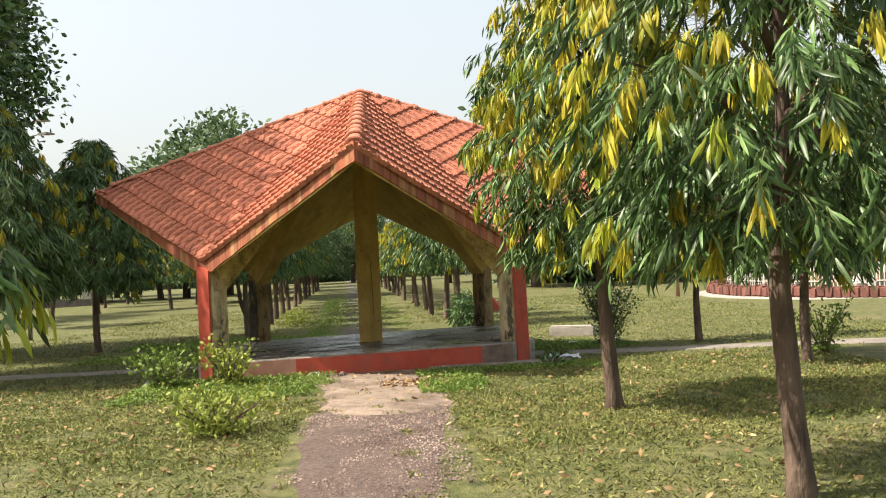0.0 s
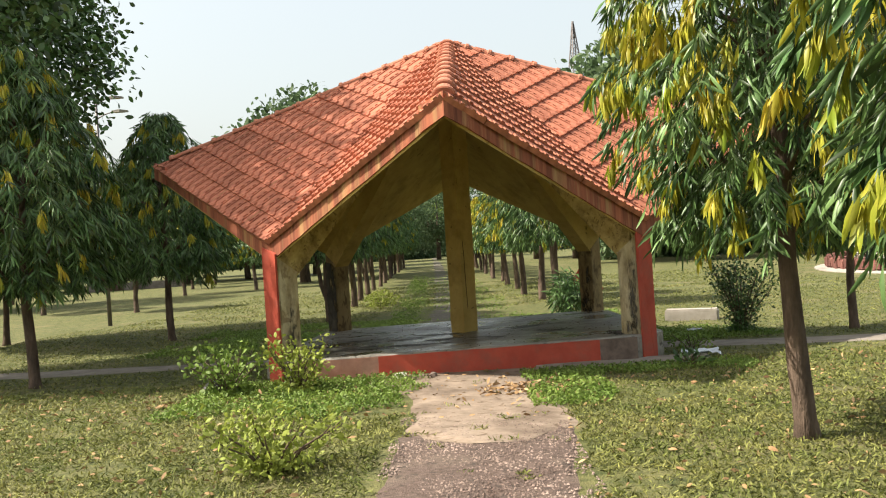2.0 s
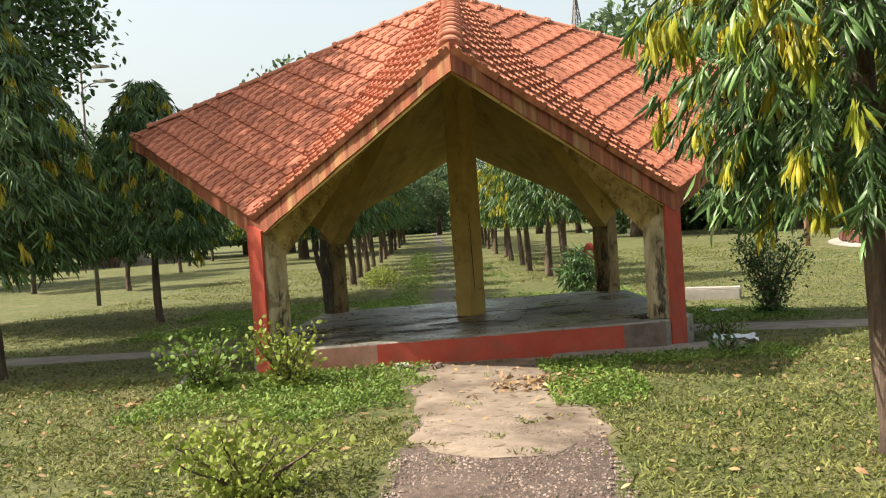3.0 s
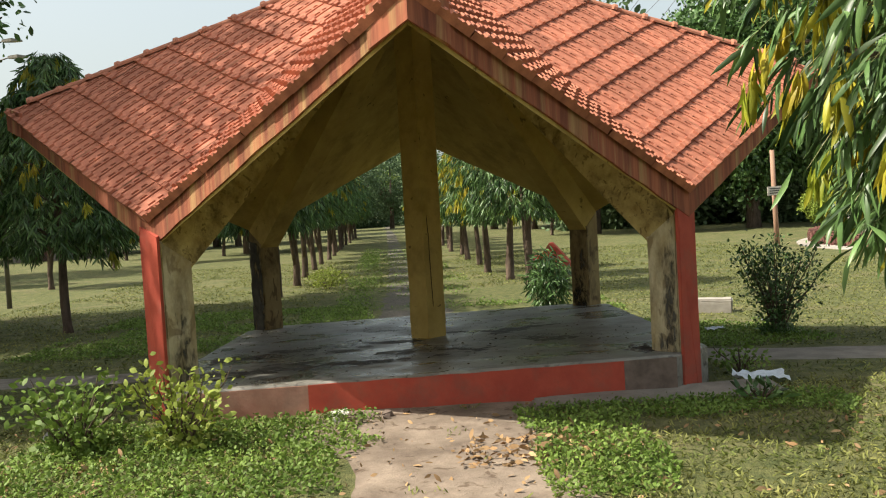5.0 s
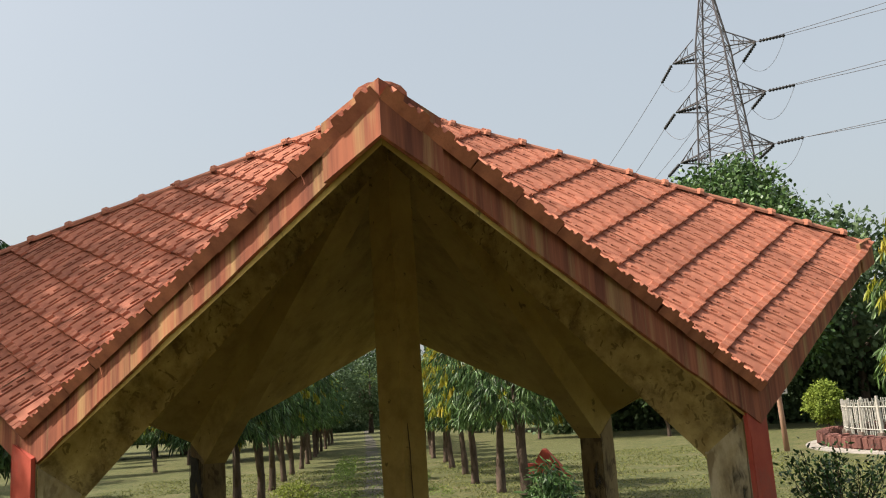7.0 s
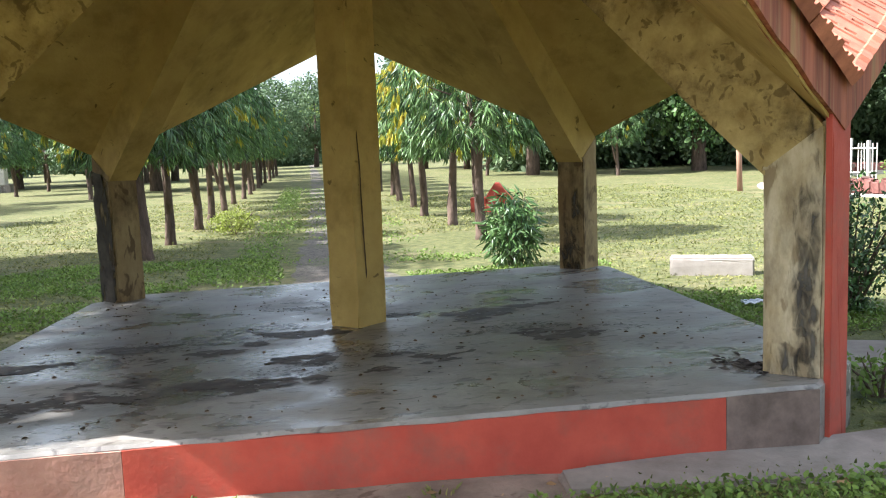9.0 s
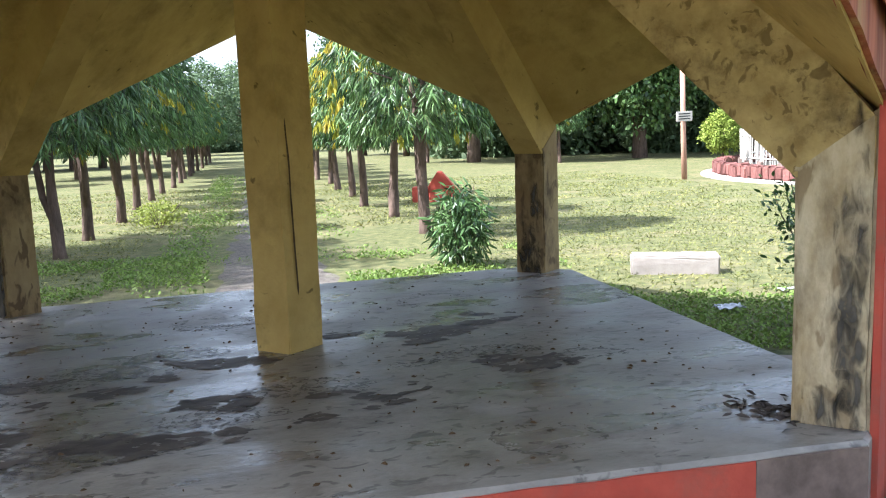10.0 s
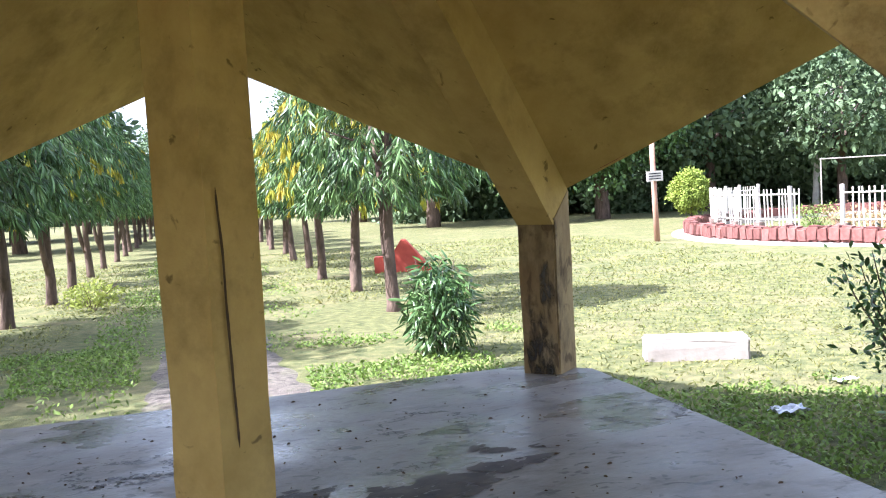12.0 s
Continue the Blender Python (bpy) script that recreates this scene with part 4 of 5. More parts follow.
stand(shrub(51, 0.60, 0.55, 900, 0.070, 0.55, M_HERB, "leafy green shrub growing beside the red column", top_thin=0.3, stems=18), -2.80, -3.62)
stand(shrub(52, 0.62, 0.50, 1000, 0.060, 0.60, M_HERBY, "yellow-green shrub growing before the plinth", top_thin=0.3, stems=18), -1.95, -3.72)
stand(shrub(53, 0.46, 0.60, 1400, 0.055, 0.50, M_HERBY, "sparse yellow-green shrub on the lawn by path", top_thin=0.5, stems=16), -1.36, -7.5)
stand(shrub(54, 1.15, 0.42, 1500, 0.16, 0.20, M_LEAF, "young mango-like bush with long dark drooping leaves", up=-1.3), 2.30, 5.85)
stand(shrub(55, 1.32, 0.62, 3000, 0.066, 0.42, M_LEAF, "dark twiggy bush beside the concrete cross path", top_thin=0.35, stems=26), 4.75, 1.25)
stand(shrub(56, 0.18, 0.20, 46, 0.12, 0.30, M_LEAF, "small broad-leaved plant by the footing ledge"), 2.75, -3.3)
stand(shrub(57, 0.28, 0.30, 240, 0.05, 0.5, M_HERB, "small green weed beside the red column"), 3.15, -1.75)
stand(shrub(58, 0.8, 0.5, 600, 0.07, 0.5, M_HERB, "thin wild shrub on the sunny lawn", top_thin=0.6, stems=12), 6.9, -3.3)
stand(shrub(59, 0.6, 0.6, 900, 0.08, 0.45, M_HERBY, "bushy weed beside the avenue path"), -2.9, 14.5)


def cover(name, area, count, leaf, ratio, low, high, material, label, seed, keep=None, up=0.8, category="grass"):
    """Low plants strewn over a stretch of ground, as one mesh."""
    rng = np.random.default_rng(seed)
    x0, x1, y0, y1 = area
    xy = np.stack([rng.uniform(x0, x1, count), rng.uniform(y0, y1, count)], 1)
    if keep:
        xy = xy[[keep(x, y) for x, y in xy]]
    k = len(xy)
    z = np.array([ground_z(x, y) for x, y in xy]) + rng.uniform(low, high, k)
    pos = np.column_stack([xy, z])
    head = rng.normal(size=(k, 3)) * np.array([1, 1, 0.35]) + np.array([0, 0, up])
    ln = leaf * rng.uniform(0.55, 1.35, k)
    me = leaves(name, pos, head, ln, ln * ratio, material, rng, True)
    return tagged(new(name, me), label, category, kind="stuff")


def lumpy(x, y, s, cut):
    return noise.noise(Vector((x * s, y * s, 7.3))) > cut


def on_path(x, y):
    if y < -5.4:
        return abs(x - 0.2) < 0.80 + 0.12 * noise.noise(Vector((x, y * 1.5, 2)))
    if y < -2.5:
        return abs(x - 0.1) < 0.95 + 0.2 * noise.noise(Vector((x, y * 1.5, 2)))
    return False


def near_keep(x, y):
    if on_path(x, y):
        return noise.noise(Vector((x * 3, y * 3, 1))) > 0.42
    if abs(x) < 2.75 and abs(y) < 2.75:
        return False
    return noise.noise(Vector((x * 1.2, y * 1.2, 5))) > -0.35 or random.random() < 0.25


cover("grass", (-8, 7, -13.2, -9), 60000, 0.045, 0.22, -0.01, 0.012, M_BLADE, "short patchy lawn grass", 61, near_keep)
cover("grass", (-7, 6.5, -9, -5.5), 95000, 0.045, 0.22, -0.01, 0.012, M_BLADE, "short patchy lawn grass", 62, near_keep)
cover("grass", (-9, 7, -5.5, -2.5), 60000, 0.048, 0.22, -0.01, 0.012, M_BLADE, "short patchy lawn grass", 60, near_keep)
cover("grass", (2.6, 12, -2.6, 12), 36000, 0.05, 0.25, -0.01, 0.012, M_BLADE, "short sunlit lawn grass behind the pavilion", 63,
      lambda x, y: not (y < 0.5 and -1.6 - 0.3 * (x - 5) < y < 0.3 - 0.3 * (x - 3.3)))
cover("grass", (-12, -2.6, -2.5, 12), 26000, 0.055, 0.25, -0.01, 0.012, M_BLADE, "short lawn grass beside the pavilion", 64,
      lambda x, y: not (-0.1 < y < 1.3))
cover("grass", (-11, 13, 12, 30), 42000, 0.085, 0.20, -0.01, 0.012, M_BLADE, "short sunlit lawn grass beside the avenue", 76,
      lambda x, y: noise.noise(Vector((x * 0.6, y * 0.6, 2))) > -0.25)
cover("weeds", (-3.2, -0.25, -5.6, -2.85), 15000, 0.036, 0.55, 0.0, 0.08, M_HERB, "low leafy weeds along the plinth", 65,
      lambda x, y: lumpy(x, y, 0.8, -0.25) and x < -0.55 + 0.3 * noise.noise(Vector((x, y * 2, 0))) and y > -5.2 - 0.8 * noise.noise(Vector((x, 3, 1))), category="weeds")
cover("weeds", (0.7, 3.5, -5.4, -3.0), 17000, 0.034, 0.55, 0.0, 0.06, M_HERB, "low leafy weeds beside the sandy approach", 66,
      lambda x, y: lumpy(x, y, 0.9, -0.2) and (y > -3.75 + 0.55 * noise.noise(Vector((x * 1.1, y, 6))) or abs(x - 1.2 - 0.15 * (y + 4)) < 0.42 + 0.35 * noise.noise(Vector((x, y, 0)))), category="weeds")
cover("weeds", (2.9, 5.2, 0.3, 3.0), 6500, 0.038, 0.6, 0.0, 0.05, M_HERB, "dark green ground cover beside the platform", 67, lambda x, y: lumpy(x, y, 0.7, -0.3), category="weeds")
cover("weeds", (-6.5, -0.8, 2.8, 8.5), 26000, 0.046, 0.5, 0.0, 0.07, M_HERB, "lush low weeds beside the avenue path behind the platform", 68,
      lambda x, y: x + 0.06 * (y - 3) < -0.95 + 0.35 * noise.noise(Vector((x * 2, y * 1.3, 4))) and lumpy(x, y, 0.75, -0.22 + 0.06 * max(0, y - 5)), category="weeds")
cover("weeds", (0.7, 3.6, 2.8, 7.5), 12000, 0.046, 0.5, 0.0, 0.07, M_HERB, "lush low weeds beside the avenue path behind the platform", 73,
      lambda x, y: x + 0.06 * (y - 3) > 0.85 + 0.3 * noise.noise(Vector((x * 2, y * 1.3, 9))) and lumpy(x, y, 0.8, -0.15 + 0.05 * max(0, y - 4)), category="weeds")
cover("weeds", (-4.6, -0.9, 4.0, 40), 34000, 0.055, 0.45, 0.0, 0.26, M_HERB, "ragged weedy ridge along the avenue path", 74,
      lambda x, y: abs(x + 1.45 + 0.048 * (y - 5.6) + 0.25 * noise.noise(Vector((0, y * 0.6, 2)))) < 0.42 and lumpy(x, y, 0.6, -0.12), category="weeds")
cover("weeds", (-2, 2.9, 7, 40), 15000, 0.05, 0.5, 0.0, 0.10, M_HERB, "weeds growing along the avenue path", 69,
      lambda x, y: lumpy(x, y, 0.55, -0.1) and 0.75 < x + 0.048 * (y - 5.6) < 1.6, category="weeds")
cover("weeds", (-2.6, 1.0, 6, 40), 17000, 0.04, 0.5, 0.0, 0.03, M_HERB, "thin weeds creeping over the avenue path", 75,
      lambda x, y: abs(x + 0.1 + 0.048 * (y - 5.6)) < 0.9 and lumpy(x, y, 1.1, 0.14 - 0.012 * (y - 5)), category="weeds")
cover("fallen_leaves", (-8, 7, -12.5, -2.6), 3600, 0.06, 0.4, 0.012, 0.04, M_LITTER, "dry brown fallen leaves on the lawn", 70, lambda x, y: abs(x) > 0.9 or y > -6, up=0.05, category="leaves")
cover("fallen_leaves", (-3.6, -2.2, -5.1, -4.0), 500, 0.07, 0.5, 0.01, 0.05, M_LITTER, "heap of dry brown leaves on the lawn", 71, lambda x, y: lumpy(x, y, 1.1, 0.05), up=0.1, category="leaves")
cover("fallen_leaves", (0.2, 1.2, -4.7, -3.9), 260, 0.07, 0.4, 0.02, 0.05, M_LITTER, "dry brown leaves on the sandy approach", 72, up=0.1, category="leaves")


def scatter_stones():
    rng = np.random.default_rng(77)
    verts, faces = [], []
    for i in range(9500):
        y = -5.7 - 7.3 * rng.random() ** 1.1
        x = 0.2 + rng.uniform(-0.75, 0.75)
        if noise.noise(Vector((x * 1.6, y * 1.2, 3))) < -0.15:
            continue
        s = rng.uniform(0.005, 0.015)
        z = ground_z(x, y) + 0.016
        k = len(verts)
        w = rng.uniform(0, 6.28)
        for j in range(5):
            a = w + j * 1.2566
            q = s * rng.uniform(0.7, 1.2)
            verts.append((x + math.cos(a) * q, y + math.sin(a) * q, z - 0.004))
        verts.append((x + rng.uniform(-0.3, 0.3) * s, y, z + s * 0.55))
        faces += [(k + j, k + (j + 1) % 5, k + 5) for j in range(5)]
    tagged(new("gravel", pydata("gravel", verts, faces, M_PEBBLE)), "loose pale and brown gravel on the footpath", "gravel", kind="stuff")


scatter_stones()


# ---- marks and litter on the platform floor ----
def floor_patch(x, y, rx, ry, seed, ring=0.0):
    """A thin irregular stain on the floor; ring: inner share left clear."""
    bm = bmesh.new()
    n = 40
    outer, inner = [], []
    for i in range(n):
        w = 6.2832 * i / n
        c, s = math.cos(w), math.sin(w)
        r = 1 + 0.45 * noise.noise(Vector((c * 1.3 + seed, s * 1.3, seed * 0.7))) + 0.22 * noise.noise(Vector((c * 4, s * 4 + seed, 1)))
        px, py = x + c * rx * r, y + s * ry * r
        outer.append(bm.verts.new((px, py, floor_z(px, py) + 0.0025)))
        if ring:
            g = max(0.1, ring + 0.3 * noise.noise(Vector((c * 2, s * 2, seed + 4))))
            qx, qy = x + c * rx * r * g, y + s * ry * r * g
            inner.append(bm.verts.new((qx, qy, floor_z(qx, qy) + 0.0025)))
    if ring:
        for i in range(n):
            j = (i + 1) % n
            bm.faces.new((outer[i], outer[j], inner[j], inner[i]))
    else:
        bm.faces.new(outer)
    return bm


for i, (x, y, rx, ry, ring_share) in enumerate(((1.18, 1.2, 0.33, 0.30, 0.72), (2.38, 0.88, 0.26, 0.24, 0.75), (-0.57, 1.1, 0.30, 0.26, 0.6), (1.06, -2.2, 0.22, 0.2, 0.78),
                                          (1.16, -0.62, 0.34, 0.15, 0), (0.70, -0.74, 0.16, 0.08, 0), (-1.3, -0.35, 0.62, 0.24, 0), (-1.85, -0.75, 0.42, 0.18, 0), (-0.75, 0.05, 0.40, 0.16, 0),
                                          (-0.55, 0.9, 0.30, 0.10, 0), (-0.95, -1.75, 0.48, 0.22, 0), (-0.35, -1.4, 0.36, 0.16, 0), (0.1, -1.05, 0.4, 0.15, 0), (1.7, -0.9, 0.26, 0.12, 0.5), (0.9, 0.4, 0.2, 0.08, 0))):
    part("floor_stain", floor_patch(x, y, rx, ry, i * 1.7 + 0.4, ring_share), pavilion, M_STAIN, "dark damp stain")


def stain_flakes():
    """Flaky dark dirt lying in two broad bands over the floor."""
    rnd = random.Random(83)
    verts, faces = [], []
    for _ in range(9000):
        x, y = rnd.uniform(-2.4, 1.6), rnd.uniform(-2.3, 1.2)
        band = min(abs(y + 0.15 - 0.30 * x) / 0.40, abs(y + 1.35 - 0.25 * x) / 0.45)
        if band > 1 or abs(x) < 0.2 and abs(y) < 0.2:
            continue
        if noise.noise(Vector((x * 1.5, y * 2.6, 4))) + 0.6 * noise.noise(Vector((x * 5, y * 7, 1))) < 0.02 + 0.45 * band:
            continue
        s = rnd.uniform(0.012, 0.055)
        w = rnd.uniform(-0.5, 0.8)
        k = len(verts)
        for j in range(7):
            a = j * 0.8976
            r = rnd.uniform(0.55, 1.25)
            u, v = math.cos(a) * s * 1.5 * r, math.sin(a) * s * 0.7 * r
            px, py = x + u * math.cos(w) - v * math.sin(w), y + u * math.sin(w) + v * math.cos(w)
            verts.append((px, py, floor_z(px, py) + 0.003 + (len(faces) % 40) * 0.00003))
        faces.append(tuple(range(k, k + 7)))
    tagged(new("floor_dirt", pydata("floor_dirt", verts, faces, M_DIRT)), "dark flaky dried dirt on the cement floor", "dirt", kind="stuff")


stain_flakes()


def floor_litter():
    rng = np.random.default_rng(81)
    k = 620
    xy = rng.uniform(-2.5, 2.5, (k, 2))
    z = np.array([floor_z(x, y) for x, y in xy]) + 0.004
    head = rng.normal(size=(k, 3)) * np.array([1, 1, 0.04])
    ln = rng.uniform(0.010, 0.036, k)
    tagged(new("floor_litter", leaves("floor_litter", np.column_stack([xy, z]), head, ln, ln * 0.55, M_CRACK, rng, True)), "dark dry bits of leaf strewn on the cement floor", "litter", kind="stuff")


floor_litter()


def leaf_drift(x, y, r, count, seed, label):
    rng = np.random.default_rng(seed)
    xy = np.array([x, y]) + rng.normal(size=(count, 2)) * r
    z = np.array([floor_z(px, py) for px, py in xy]) + rng.uniform(0.006, 0.02, count)
    head = rng.normal(size=(count, 3)) * np.array([1, 1, 0.12])
    ln = rng.uniform(0.04, 0.10, count)
    tagged(new("dead_leaves", leaves("dead_leaves", np.column_stack([xy, z]), head, ln, ln * 0.3, M_DIRT, rng, True)), label, "leaves", kind="stuff")


leaf_drift(2.12, -2.2, 0.09, 70, 85, "dark dead leaves drifted against the column foot")


# ---- things round the pavilion ----
def sheet_thing(name, x, y, sx, sy, seed, label, category, crumple=0.07):
    bm = bmesh.new()
    n = 9
    grid = []
    for i in range(n):
        row = []
        for j in range(n):
            u, v = i / (n - 1) - 0.5, j / (n - 1) - 0.5
            px, py = x + u * sx * (1 + 0.2 * noise.noise(Vector((v * 3, seed, 0)))), y + v * sy * (1 + 0.25 * noise.noise(Vector((u * 3, seed, 2))))
            row.append(bm.verts.new((px, py, ground_z(px, py) + 0.03 + crumple * (0.6 + noise.noise(Vector((u * 5 + seed, v * 5, seed)))))))
        grid.append(row)
    for i in range(n - 1):
        for j in range(n - 1):
            bm.faces.new((grid[i][j], grid[i + 1][j], grid[i + 1][j + 1], grid[i][j + 1]))
    ob = new(name, mesh_of(name, bm, M_PAPER))
    so = ob.modifiers.new("thick", "SOLIDIFY")
    so.thickness = 0.004
    return tagged(ob, label, category)


sheet_thing("plastic_sheet", 3.12, -2.35, 0.45, 0.36, 1, "crumpled pale grey plastic sheet on the grass", "litter")
sheet_thing("paper_scrap", 4.12, 1.95, 0.26, 0.16, 2, "crumpled white paper scrap on green ground cover", "litter", 0.05)
sheet_thing("paper_scrap", 5.2, 2.7, 0.2, 0.10, 3, "small white paper scrap on the lawn", "litter", 0.02)

bm = bmesh.new()
for k in range(9):
    w = k * 0.7
    hull(bm, [Vector((-3.0 + 0.16 * math.cos(w) * (k % 3) / 2, -3.25 + 0.12 * math.sin(w), 0.16 + 0.03 * (k % 4))) + Vector((random.uniform(-0.09, 0.09), random.uniform(-0.09, 0.09), random.uniform(-0.05, 0.06))) for _ in range(8)])
tagged(new("rubbish_heap", mesh_of("rubbish_heap", bm, M_DARK)), "small dark heap of rubbish under the shrub", "rubbish")
rubble_random = random.Random(4)
for k in range(12):
    bm = bmesh.new()
    s = rubble_random.uniform(0.03, 0.07)
    x, y = -0.55 + rubble_random.uniform(-0.35, 0.35), -2.98 + rubble_random.uniform(-0.22, 0.12)
    hull(bm, [(x + rubble_random.uniform(-s, s), y + rubble_random.uniform(-s, s), ground_z(x, y) + 0.02 + rubble_random.uniform(-0.02, s)) for _ in range(9)])
    tagged(new("broken_brick", mesh_of("broken_brick", bm, M_WHITE if k % 3 == 0 else M_RUBBLE)), "broken masonry lump lying before the plinth", "rubble", "rubble before plinth")

# concrete block lying on the lawn
bm = bmesh.new()
box(bm, -0.53, -0.17, -0.12, 0.53, 0.17, 0.235, 0.025)
bmesh.ops.subdivide_edges(bm, edges=[e for e in bm.edges if e.calc_length() > 0.3], cuts=5)
for v in bm.verts:
    v.co += Vector((noise.noise(v.co * 6), noise.noise(v.co * 6 + Vector((4, 0, 0))), noise.noise(v.co * 6 + Vector((0, 7, 0))))) * 0.012
block = tagged(new("concrete_block", mesh_of("concrete_block", bm, M_KERB)), "worn whitewashed concrete block lying on the lawn", "block")
block.matrix_basis = pose(4.68, 4.36, ground_z(4.68, 4.36), 0, 0, -20)

# red masonry wedge by the avenue
wedge = thing("red_wedge", "red painted masonry wedge standing on the lawn", "monument", at=pose(4.2, 18.6, ground_z(4.2, 18.6), 0, 0, -12))
bm = bmesh.new()
hull(bm, [(x, y, z) for y in (-0.28, 0.28) for x, z in ((-0.30, -0.1), (0.74, -0.1), (0.74, 0.03), (0.06, 0.84), (-0.06, 0.84), (-0.30, 0.48))])
bmesh.ops.bevel(bm, geom=bm.edges[:], offset=0.015, segments=1, affect="EDGES")
part("slope", bm, wedge, M_RED)
bm = bmesh.new()
box(bm, -0.78, -0.24, -0.1, -0.305, 0.24, 0.42, 0.02)
part("base_block", bm, wedge, M_RED)

# signpost
pole = thing("sign_post", "leaning rusty brown post with a small white sign", "post", at=pose(13.4, 22.4, ground_z(13.4, 22.4), 0, -1.5, 0))
bm = bmesh.new()
tube(bm, [(0, 0, -0.3), (0, 0, 1.5), (0.02, 0, 3.7)], [0.10, 0.09, 0.085], 10)
part("post", bm, pole, M_RUST, smooth=True)
bm = bmesh.new()
box(bm, -0.30, -0.14, 1.98, 0.28, -0.10, 2.32, 0.01)
sign = part("sign_board", bm, pole, M_WHITE, "small weathered white sign board")
for k in range(3):
    bm = bmesh.new()
    box(bm, -0.22, -0.146, 2.05 + 0.085 * k, 0.20, -0.140, 2.085 + 0.085 * k)
    part("sign_line", bm, sign, M_DARK)

# ---- round enclosure with stone kerb and fence ----
RING = (24.5, 20.3)
ring = tagged(new("ring_wall", None), "low round wall of red stones topping a pale kerb", "wall", kind="structure")
bm = bmesh.new()
prof = ((10.35, -0.5), (10.35, -0.235), (10.0, -0.225), (9.92, -0.20), (9.4, -0.10), (9.4, -0.5))
prev = None
first_ring = None
for k in range(73):
    w = 6.2832 * k / 72
    cur = [bm.verts.new((RING[0] + r * math.cos(w), RING[1] + r * math.sin(w), z)) for r, z in prof]
    if prev:
        for j in range(len(prof) - 1):
            bm.faces.new((prev[j], prev[j + 1], cur[j + 1], cur[j]))
    prev = cur
bmesh.ops.remove_doubles(bm, verts=bm.verts, dist=0.001)
bmesh.ops.recalc_face_normals(bm, faces=bm.faces)
part("kerb", bm, ring, M_KERB, "pale concrete kerb")
stone_random = random.Random(12)
stone_meshes = []
for k in range(5):
    bm = bmesh.new()
    box(bm, -0.17, -0.20, -0.22, 0.17, 0.20, 0.20, 0.05)
    for v in bm.verts:
        v.co += Vector((stone_random.uniform(-1, 1), stone_random.uniform(-1, 1), stone_random.uniform(-1, 1))) * 0.022
    stone_meshes.append(mesh_of("stone", bm, M_REDSTONE))
for k in range(196):
    w = 6.2832 * k / 196
    ob = part("stone", stone_meshes[k % 5], ring)
    ob.matrix_basis = pose(RING[0] + 9.72 * math.cos(w), RING[1] + 9.72 * math.sin(w), 0.02 + stone_random.uniform(-0.03, 0.05), stone_random.uniform(-4, 4), stone_random.uniform(-4, 4), math.degrees(w) + 90)


def fence_run(a0, a1, radius, label):
    root = thing("fence", label, "fence", "enclosure fence")
    k = int(abs(a1 - a0) * math.pi / 180 * radius / 0.15)
    bm = bmesh.new()
    box(bm, -0.020, -0.012, 0.05, 0.020, 0.012, 1.16, 0.004)
    picket = mesh_of("picket", bm, M_WHITE)
    bm = bmesh.new()
    box(bm, -0.05, -0.05, -0.1, 0.05, 0.05, 1.24, 0.01)
    post = mesh_of("post", bm, M_WHITE)
    bm = bmesh.new()
    box(bm, -0.16, -0.12, -0.02, 0.16, 0.12, 0.16, 0.02)
    foot = mesh_of("foot_block", bm, M_RUBBLE)
    for i in range(k + 1):
        a = a0 + (a1 - a0) * i / k
        w = math.radians(a)
        m = pose(RING[0] + radius * math.cos(w), RING[1] + radius * math.sin(w), 0.12, stone_random.uniform(-2, 2), stone_random.uniform(-3, 3), a + 90)
        if i % 9 == 0:
            part("post", post, root).matrix_basis = m
            part("foot_block", foot, root).matrix_basis = m
        elif stone_random.random() < 0.9:
            part("picket", picket, root).matrix_basis = m
    for z in (0.25, 1.0):
        bm = bmesh.new()
        pts = [(RING[0] + (radius + 0.02) * math.cos(math.radians(a0 + (a1 - a0) * i / 20)), RING[1] + (radius + 0.02) * math.sin(math.radians(a0 + (a1 - a0) * i / 20)), 0.12 + z) for i in range(21)]
        tube(bm, pts, [0.022] * 21, 6)
        part("rail", bm, root, M_WHITE)


fence_run(112, 193, 8.9, "weathered white picket fence on the round wall")
fence_run(202, 250, 8.9, "weathered white picket fence beside the brown stair")
stair = thing("garden_stair", "brown sloping stair rail inside the round enclosure", "stair", at=pose(18.6, 15.2, 0.0, 0, 0, 30))
for k in range(14):
    bm = bmesh.new()
    x = 0.28 * k
    box(bm, x - 0.03, -0.03, 0.35 + 0.12 * k, x + 0.03, 0.03, 1.15 + 0.12 * k)
    part("baluster", bm, stair, M_RUST)
for z in (0.35, 1.15):
    bm = bmesh.new()
    hull(bm, [(x, y, z + 0.43 * x + q) for x in (-0.1, 3.8) for y in (-0.05, 0.05) for q in (0, 0.09)])
    part("handrail", bm, stair, M_RUST)
bm = bmesh.new()
hull(bm, [(x, y, z) for y in (0.1, 1.3) for x, z in ((-0.1, -0.2), (3.8, -0.2), (-0.1, 0.2), (3.8, 1.85))])
part("steps", bm, stair, M_KERB)
pipe = thing("pipe_frame", "thin pale pipe frame standing beyond the fence", "frame", at=pose(27.5, 33.0, -0.28, 0, 0, -25))
for a, b in (((0, 0, -0.1), (0, 0, 2.6)), ((6, 0, -0.1), (6, 0, 2.6)), ((-0.05, 0, 2.6), (6.05, 0, 2.6))):
    bm = bmesh.new()
    tube(bm, [a, b], [0.03, 0.03], 8)
    part("pipe", bm, pipe, M_KERB)
